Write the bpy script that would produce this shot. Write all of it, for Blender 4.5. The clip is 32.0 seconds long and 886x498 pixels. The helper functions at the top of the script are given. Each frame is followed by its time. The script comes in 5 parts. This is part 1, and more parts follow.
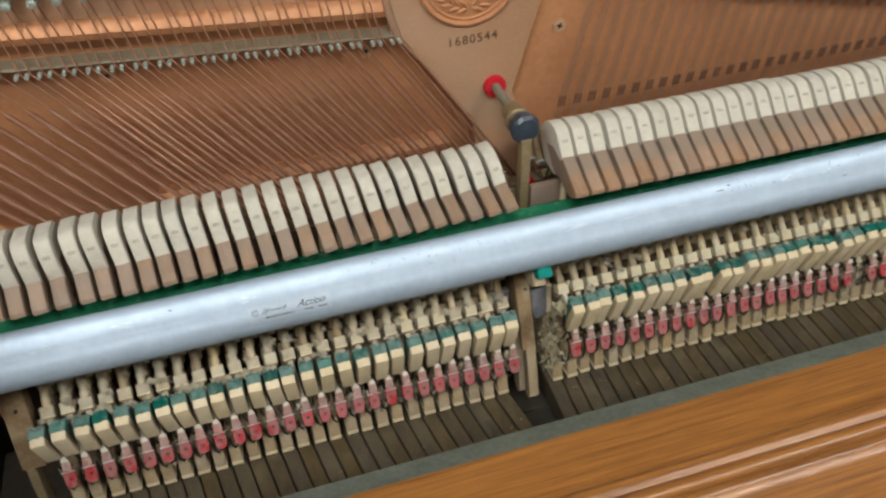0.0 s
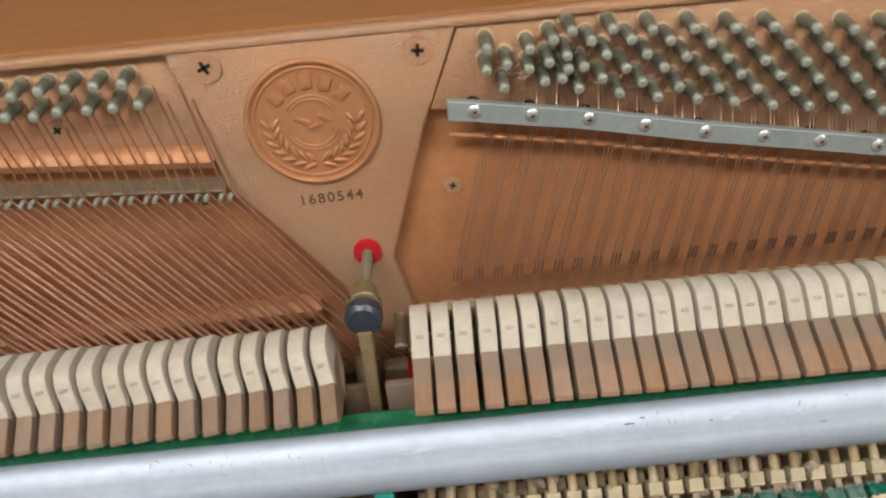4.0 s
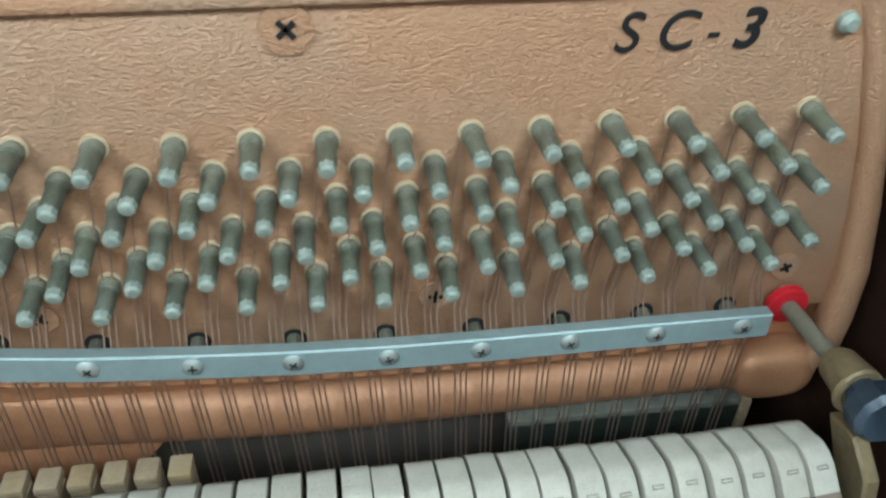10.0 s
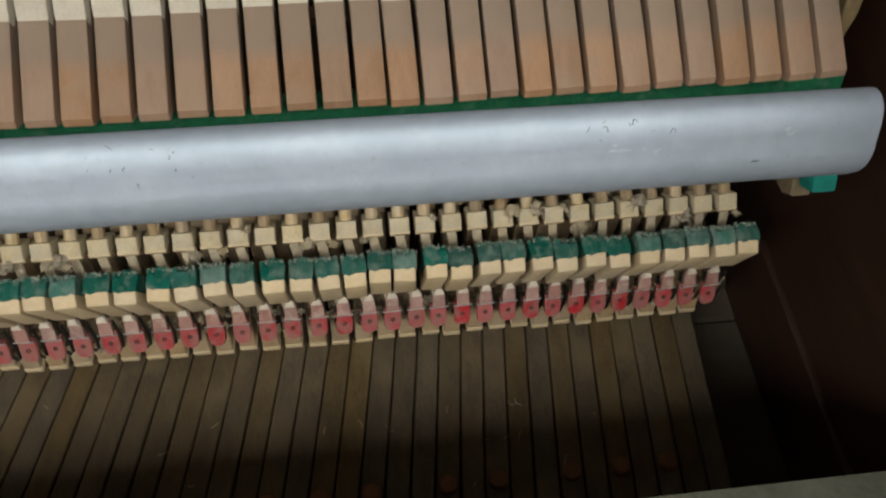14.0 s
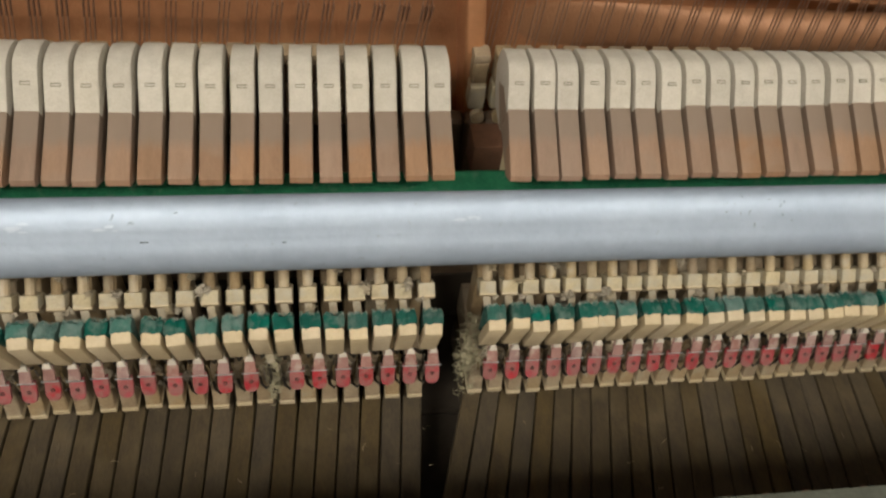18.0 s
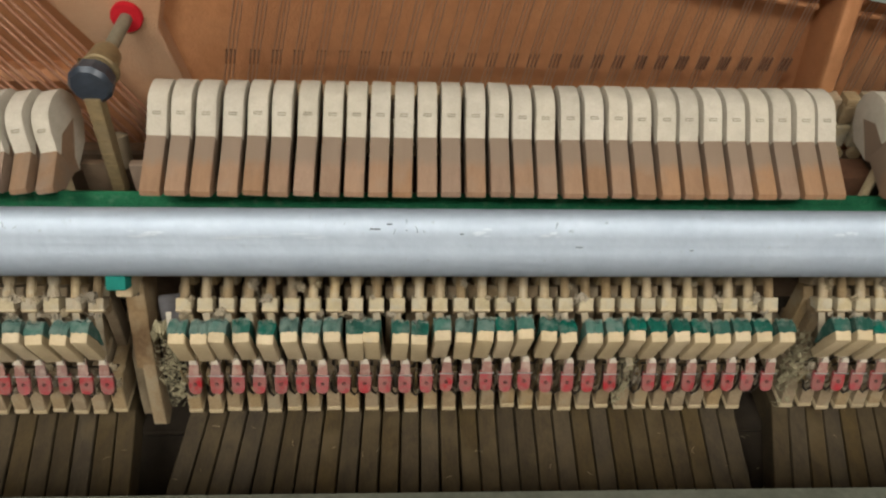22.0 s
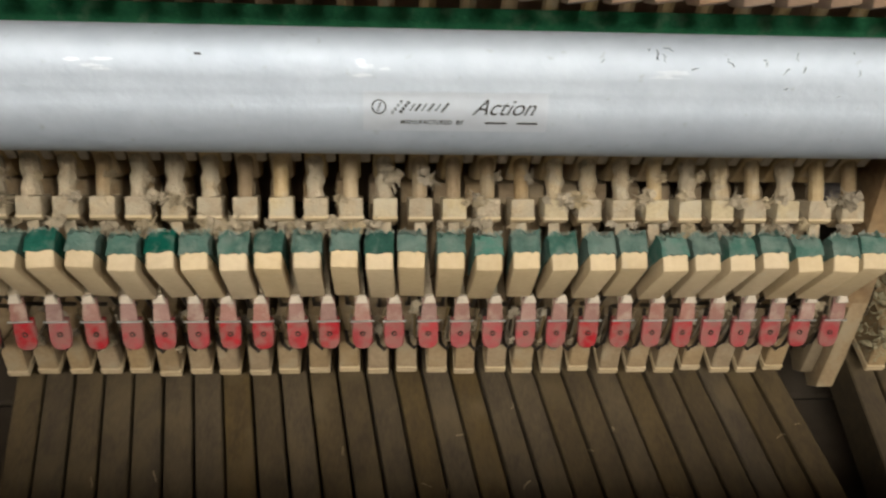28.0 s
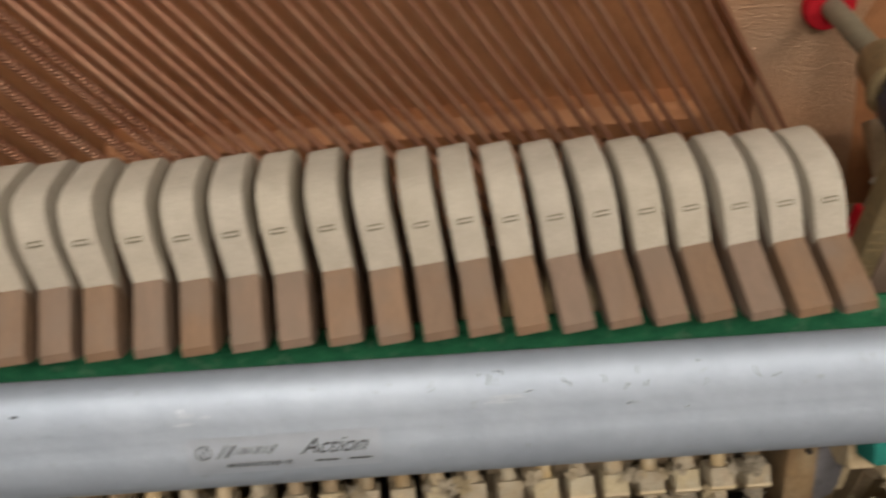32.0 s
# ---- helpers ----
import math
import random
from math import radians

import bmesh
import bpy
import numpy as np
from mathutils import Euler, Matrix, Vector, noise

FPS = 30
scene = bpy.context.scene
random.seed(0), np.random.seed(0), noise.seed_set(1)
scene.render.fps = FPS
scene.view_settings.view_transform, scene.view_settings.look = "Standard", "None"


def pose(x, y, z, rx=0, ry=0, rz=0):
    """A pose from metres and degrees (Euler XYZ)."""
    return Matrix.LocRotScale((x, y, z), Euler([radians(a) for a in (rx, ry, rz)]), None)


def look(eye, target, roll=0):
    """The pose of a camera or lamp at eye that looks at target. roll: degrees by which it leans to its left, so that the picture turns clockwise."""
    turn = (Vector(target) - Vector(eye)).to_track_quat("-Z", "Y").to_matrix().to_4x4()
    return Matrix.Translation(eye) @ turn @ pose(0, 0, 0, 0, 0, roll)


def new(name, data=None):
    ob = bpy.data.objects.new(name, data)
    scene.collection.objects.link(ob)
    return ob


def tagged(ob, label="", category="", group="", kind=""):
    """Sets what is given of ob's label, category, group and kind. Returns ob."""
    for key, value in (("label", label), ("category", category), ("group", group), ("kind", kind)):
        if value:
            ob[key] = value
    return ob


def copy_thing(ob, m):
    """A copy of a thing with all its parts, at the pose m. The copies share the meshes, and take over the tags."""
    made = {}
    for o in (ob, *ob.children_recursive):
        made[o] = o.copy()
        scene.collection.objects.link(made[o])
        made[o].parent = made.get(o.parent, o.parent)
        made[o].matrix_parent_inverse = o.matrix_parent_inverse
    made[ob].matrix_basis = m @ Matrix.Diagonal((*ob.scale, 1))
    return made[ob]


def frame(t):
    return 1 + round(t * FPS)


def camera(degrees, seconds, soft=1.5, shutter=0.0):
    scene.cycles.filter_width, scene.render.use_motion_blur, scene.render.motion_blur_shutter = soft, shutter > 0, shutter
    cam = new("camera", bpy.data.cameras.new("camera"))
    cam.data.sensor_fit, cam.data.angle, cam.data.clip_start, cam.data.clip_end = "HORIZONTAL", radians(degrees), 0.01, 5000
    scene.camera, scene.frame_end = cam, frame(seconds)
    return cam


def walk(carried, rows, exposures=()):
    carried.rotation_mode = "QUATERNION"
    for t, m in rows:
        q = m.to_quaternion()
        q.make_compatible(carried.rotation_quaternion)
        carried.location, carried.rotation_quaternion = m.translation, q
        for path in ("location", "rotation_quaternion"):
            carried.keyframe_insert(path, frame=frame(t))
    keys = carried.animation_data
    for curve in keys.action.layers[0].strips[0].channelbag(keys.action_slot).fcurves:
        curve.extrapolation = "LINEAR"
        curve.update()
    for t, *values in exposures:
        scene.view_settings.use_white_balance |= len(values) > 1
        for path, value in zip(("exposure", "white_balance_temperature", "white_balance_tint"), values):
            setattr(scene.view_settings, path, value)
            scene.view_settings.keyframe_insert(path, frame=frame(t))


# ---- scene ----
cam = camera(58.49, 32.0, soft=2.3, shutter=0.4)
PATH = [
    (0, (-0.4219, -0.4741, 0.3760), (-0.3414, -0.1742, 0.1240), -2.93),
    (0.5, (-0.4171, -0.4612, 0.3762), (-0.3553, -0.1582, 0.1225), -4.93),
    (1, (-0.4165, -0.4639, 0.3622), (-0.3619, -0.1541, 0.1151), -4.85),
    (1.5, (-0.4146, -0.4691, 0.3549), (-0.3644, -0.1598, 0.1062), -5.02),
    (2, (-0.4111, -0.4740, 0.3549), (-0.3617, -0.1636, 0.1074), -5.02),
    (2.5, (-0.4069, -0.4747, 0.3558), (-0.3544, -0.1631, 0.1106), -4.00),
    (3, (-0.3832, -0.4669, 0.3582), (-0.3186, -0.1376, 0.1404), -3.40),
    (3.5, (-0.2713, -0.4031, 0.3627), (-0.2348, -0.0671, 0.1487), -4.41),
    (4, (-0.1791, -0.3664, 0.3592), (-0.1766, -0.0327, 0.1387), -5.49),
    (4.5, (-0.1766, -0.3144, 0.3569), (-0.1490, 0.0118, 0.1271), -3.55),
    (6.5, (0.4076, -0.1889, 0.3236), (0.4262, 0.1328, 0.0866), -3.01),
    (7, (0.4257, -0.1668, 0.3278), (0.4535, 0.1570, 0.0946), -1.30),
    (7.5, (0.4325, -0.1628, 0.3158), (0.4674, 0.1647, 0.0888), -0.55),
    (8, (0.4396, -0.1670, 0.3111), (0.4775, 0.1608, 0.0850), 0.00),
    (8.5, (0.4429, -0.1667, 0.3089), (0.4810, 0.1608, 0.0824), -0.00),
    (9, (0.4435, -0.1646, 0.3088), (0.4825, 0.1618, 0.0808), 0.21),
    (9.5, (0.4411, -0.1649, 0.3081), (0.4818, 0.1599, 0.0781), 0.17),
    (10, (0.4307, -0.1664, 0.3026), (0.4800, 0.1503, 0.0632), 1.17),
    (10.5, (0.4280, -0.1782, 0.2902), (0.4755, 0.1305, 0.0403), 1.79),
    (11, (0.4278, -0.1973, 0.2837), (0.4711, 0.0990, 0.0185), 1.92),
    (11.5, (0.4288, -0.2042, 0.2805), (0.4697, 0.0754, -0.0026), 1.77),
    (12, (0.4285, -0.2109, 0.2754), (0.4675, 0.0568, -0.0192), 1.59),
    (12.5, (0.4334, -0.2188, 0.2649), (0.4681, 0.0353, -0.0421), 1.37),
    (13, (0.4311, -0.2256, 0.2543), (0.4657, 0.0067, -0.0695), 2.61),
    (13.5, (0.4276, -0.2299, 0.2499), (0.4641, -0.0235, -0.0908), 4.04),
    (15.5, (0.3581, -0.2451, 0.2589), (0.4070, -0.0457, -0.0844), 7.94),
    (16, (0.3055, -0.2647, 0.2631), (0.3428, -0.0490, -0.0717), 4.76),
    (16.5, (0.2289, -0.2782, 0.2781), (0.2888, -0.0556, -0.0488), 8.12),
    (17, (0.1590, -0.2904, 0.2907), (0.2140, -0.0543, -0.0275), 6.19),
    (17.5, (0.1104, -0.3026, 0.2911), (0.1788, -0.0600, -0.0195), 9.54),
    (18, (0.1213, -0.3003, 0.2918), (0.1780, -0.0457, -0.0115), 8.04),
    (18.5, (0.1502, -0.2898, 0.2805), (0.1817, -0.0251, -0.0177), 5.50),
    (19, (0.1544, -0.2999, 0.2758), (0.1779, -0.0245, -0.0133), 4.63),
    (19.5, (0.1317, -0.3164, 0.2866), (0.1499, -0.0378, 0.0001), 4.19),
    (20, (0.0637, -0.3264, 0.2930), (0.0970, -0.0480, 0.0077), 5.31),
    (20.5, (0.0633, -0.3522, 0.3269), (0.0578, -0.0768, 0.0369), 2.38),
    (21, (-0.0144, -0.3565, 0.3038), (0.0015, -0.0725, 0.0226), 2.45),
    (21.5, (-0.0507, -0.3676, 0.3070), (-0.0334, -0.0799, 0.0297), 2.64),
    (22, (-0.0614, -0.3622, 0.3084), (-0.0423, -0.0769, 0.0286), 2.86),
    (22.5, (-0.0530, -0.3308, 0.2985), (-0.0431, -0.0503, 0.0135), 1.67),
    (23, (-0.0524, -0.2974, 0.2861), (-0.0521, -0.0212, -0.0033), 1.14),
    (23.5, (-0.0988, -0.2915, 0.2863), (-0.0999, -0.0206, -0.0080), 1.00),
    (24, (-0.1783, -0.2872, 0.2682), (-0.1670, -0.0230, -0.0319), 2.75),
    (24.5, (-0.2213, -0.2774, 0.2453), (-0.1996, -0.0182, -0.0585), 3.62),
    (25, (-0.2623, -0.2783, 0.2224), (-0.2354, -0.0158, -0.0782), 4.80),
    (25.5, (-0.2767, -0.2536, 0.2018), (-0.2662, 0.0018, -0.1058), 4.11),
    (26, (-0.3312, -0.2363, 0.1646), (-0.3093, 0.0200, -0.1417), 5.25),
    (26.5, (-0.3703, -0.2304, 0.1422), (-0.3374, 0.0270, -0.1622), 5.70),
    (28.5, (-0.4601, -0.2501, 0.1613), (-0.4425, 0.0161, -0.1369), 3.13),
    (29, (-0.4773, -0.2513, 0.1656), (-0.4688, 0.0182, -0.1299), 1.97),
    (29.5, (-0.4848, -0.2487, 0.1689), (-0.4809, 0.0240, -0.1237), 1.27),
    (30, (-0.4827, -0.2331, 0.1832), (-0.4848, 0.0477, -0.1017), 0.56),
    (30.5, (-0.4939, -0.2148, 0.2092), (-0.4919, 0.0745, -0.0670), 1.17),
    (31, (-0.4846, -0.2019, 0.2113), (-0.4857, 0.0910, -0.0611), -0.04),
    (31.5, (-0.4294, -0.1989, 0.2038), (-0.4464, 0.0984, -0.0633), -3.84),
    (32, (-0.3743, -0.1926, 0.1990), (-0.3670, 0.1089, -0.0637), -2.64),
]
walk(cam, [(t, look(eye, target, roll)) for t, eye, target, roll in PATH],
     exposures=[(0, -0.30, 6250, 6), (2, -0.29, 6450, 8), (4, -0.31, 6750, 13), (7, -0.12, 6650, 12), (8, -0.04, 5600, 0), (9, -0.05, 5200, -7), (10.5, -0.08, 5150, -7),
                (12, -0.53, 5950, 0), (13, -0.71, 6550, 5), (16, -0.44, 6800, 10), (17.5, -0.53, 6950, 10), (20, -0.48, 6950, 10), (23, -0.50, 6850, 8), (24, -0.53, 6700, 7), (26, -0.51, 7000, 10),
                (29, -0.36, 7300, 12), (30, -0.48, 7300, 13), (32, -0.80, 7300, 15)])

# ---------------------------------------------------------------- light
world = bpy.data.worlds.new("room_air")
scene.world = world
world.use_nodes = True
world.node_tree.nodes["Background"].inputs[0].default_value = (0.75, 0.82, 0.9, 1)
world.node_tree.nodes["Background"].inputs[1].default_value = 0.05

CEIL, FLOOR = 1.75, -0.92
LAMPS = [(-0.95, -1.38), (1.05, -1.38)]
for lx, ly in LAMPS:
    lamp = bpy.data.lights.new("ceiling_lamp_light", "AREA")
    lamp.shape, lamp.size, lamp.size_y = "RECTANGLE", 1.2, 0.6
    lamp.energy = 48 if lx < 0 else 31
    lamp.color = (1.0, 0.97, 0.92)
    lo = new("ceiling_lamp_light", lamp)
    lo.matrix_world = pose(lx, ly, CEIL - 0.09)


# ---------------------------------------------------------------- materials
def mat(name, c1, c2=None, rough=0.6, metal=0.0, scale=60.0, bump=0.1, bscale=None, vary=0.0, stretch=(1, 1, 1),
        dust=None, spec=0.5, fine=6.0, band=None, rings=0.0):
    """Two colours mixed by noise at two scales, a relief, and a shift from piece to piece."""
    m = bpy.data.materials.new(name)
    m.use_nodes = True
    nt = m.node_tree
    N, L = nt.nodes, nt.links
    p = N["Principled BSDF"]
    p.inputs["Roughness"].default_value, p.inputs["Metallic"].default_value = rough, metal
    p.inputs["Specular IOR Level"].default_value = spec
    c2 = c2 or tuple(v * 0.75 for v in c1)
    co, info = N.new("ShaderNodeTexCoord"), N.new("ShaderNodeObjectInfo")
    mul = N.new("ShaderNodeMath")
    mul.operation = "MULTIPLY"
    mul.inputs[1].default_value = 3.7
    L.new(info.outputs["Random"], mul.inputs[0])
    add = N.new("ShaderNodeVectorMath")
    add.operation = "ADD"
    L.new(co.outputs["Object"], add.inputs[0])
    L.new(mul.outputs[0], add.inputs[1])
    mp = N.new("ShaderNodeMapping")
    mp.inputs["Scale"].default_value = stretch
    L.new(add.outputs[0], mp.inputs["Vector"])
    n1, n2 = N.new("ShaderNodeTexNoise"), N.new("ShaderNodeTexNoise")
    for n, s in ((n1, scale), (n2, scale * fine)):
        n.inputs["Scale"].default_value = s
        n.inputs["Detail"].default_value = 4
        L.new(mp.outputs[0], n.inputs["Vector"])
    mean = N.new("ShaderNodeMath")
    mean.operation = "MULTIPLY_ADD"
    mean.inputs[1].default_value, mean.inputs[2].default_value = 0.45, 0.0
    L.new(n2.outputs["Fac"], mean.inputs[0])
    tot = N.new("ShaderNodeMath")
    tot.operation = "MULTIPLY_ADD"
    tot.inputs[1].default_value = 0.55
    L.new(n1.outputs["Fac"], tot.inputs[0])
    L.new(mean.outputs[0], tot.inputs[2])
    ramp = N.new("ShaderNodeValToRGB")
    ramp.color_ramp.elements[0].position, ramp.color_ramp.elements[1].position = 0.36, 0.64
    ramp.color_ramp.elements[0].color, ramp.color_ramp.elements[1].color = (*c2, 1), (*c1, 1)
    L.new(tot.outputs[0], ramp.inputs[0])
    out = ramp.outputs[0]
    if vary:
        hsv = N.new("ShaderNodeHueSaturation")
        rng = N.new("ShaderNodeMapRange")
        rng.inputs["To Min"].default_value, rng.inputs["To Max"].default_value = 1 - vary, 1 + vary
        L.new(info.outputs["Random"], rng.inputs["Value"])
        L.new(rng.outputs[0], hsv.inputs["Value"])
        sat = N.new("ShaderNodeMath")
        sat.operation = "MULTIPLY"
        sat.inputs[1].default_value = 7.31
        fr = N.new("ShaderNodeMath")
        fr.operation = "FRACT"
        L.new(info.outputs["Random"], sat.inputs[0])
        L.new(sat.outputs[0], fr.inputs[0])
        r2 = N.new("ShaderNodeMapRange")
        r2.inputs["To Min"].default_value, r2.inputs["To Max"].default_value = 1 - vary * 1.2, 1 + vary * 1.2
        L.new(fr.outputs[0], r2.inputs["Value"])
        L.new(r2.outputs[0], hsv.inputs["Saturation"])
        L.new(out, hsv.inputs["Color"])
        out = hsv.outputs[0]
    if dust:
        dn = N.new("ShaderNodeTexNoise")
        dn.inputs["Scale"].default_value, dn.inputs["Detail"].default_value = dust[1], 6
        L.new(add.outputs[0], dn.inputs["Vector"])
        dr = N.new("ShaderNodeMapRange")
        dr.inputs["From Min"].default_value, dr.inputs["From Max"].default_value = dust[2], dust[2] + 0.2
        dr.inputs["To Max"].default_value = dust[3]
        L.new(dn.outputs["Fac"], dr.inputs["Value"])
        mx = N.new("ShaderNodeMix")
        mx.data_type = "RGBA"
        L.new(dr.outputs[0], mx.inputs["Factor"])
        L.new(out, mx.inputs["A"])
        mx.inputs["B"].default_value = (*dust[0], 1)
        out = mx.outputs["Result"]
    if band:        # a smudged zone across the piece, along its depth
        sep, jit, br, bx = N.new("ShaderNodeSeparateXYZ"), N.new("ShaderNodeMath"), N.new("ShaderNodeMapRange"), N.new("ShaderNodeMix")
        L.new(co.outputs["Object"], sep.inputs[0])
        jit.operation = "MULTIPLY_ADD"
        jit.inputs[1].default_value = 0.008
        L.new(n1.outputs["Fac"], jit.inputs[0])
        L.new(sep.outputs["Y"], jit.inputs[2])
        br.inputs["From Min"].default_value, br.inputs["From Max"].default_value, br.inputs["To Max"].default_value = band[0], band[1], band[3]
        L.new(jit.outputs[0], br.inputs["Value"])
        bx.data_type = "RGBA"
        L.new(br.outputs[0], bx.inputs["Factor"])
        L.new(out, bx.inputs["A"])
        bx.inputs["B"].default_value = (*band[2], 1)
        out = bx.outputs["Result"]
    L.new(out, p.inputs["Base Color"])
    if rings:       # close windings of a wire
        wv, wb = N.new("ShaderNodeTexWave"), N.new("ShaderNodeBump")
        wv.bands_direction = "Z"
        wv.inputs["Scale"].default_value = rings
        L.new(co.outputs["Object"], wv.inputs["Vector"])
        wb.inputs["Strength"].default_value, wb.inputs["Distance"].default_value = 0.9, 0.0005
        L.new(wv.outputs["Fac"], wb.inputs["Height"])
        L.new(wb.outputs[0], p.inputs["Normal"])
    elif bump:
        bn = N.new("ShaderNodeTexNoise")
        bn.inputs["Scale"].default_value, bn.inputs["Detail"].default_value = bscale or scale * 4, 5
        L.new(mp.outputs[0], bn.inputs["Vector"])
        b = N.new("ShaderNodeBump")
        b.inputs["Strength"].default_value, b.inputs["Distance"].default_value = bump, 0.001
        L.new(bn.outputs["Fac"], b.inputs["Height"])
        L.new(b.outputs[0], p.inputs["Normal"])
    return m


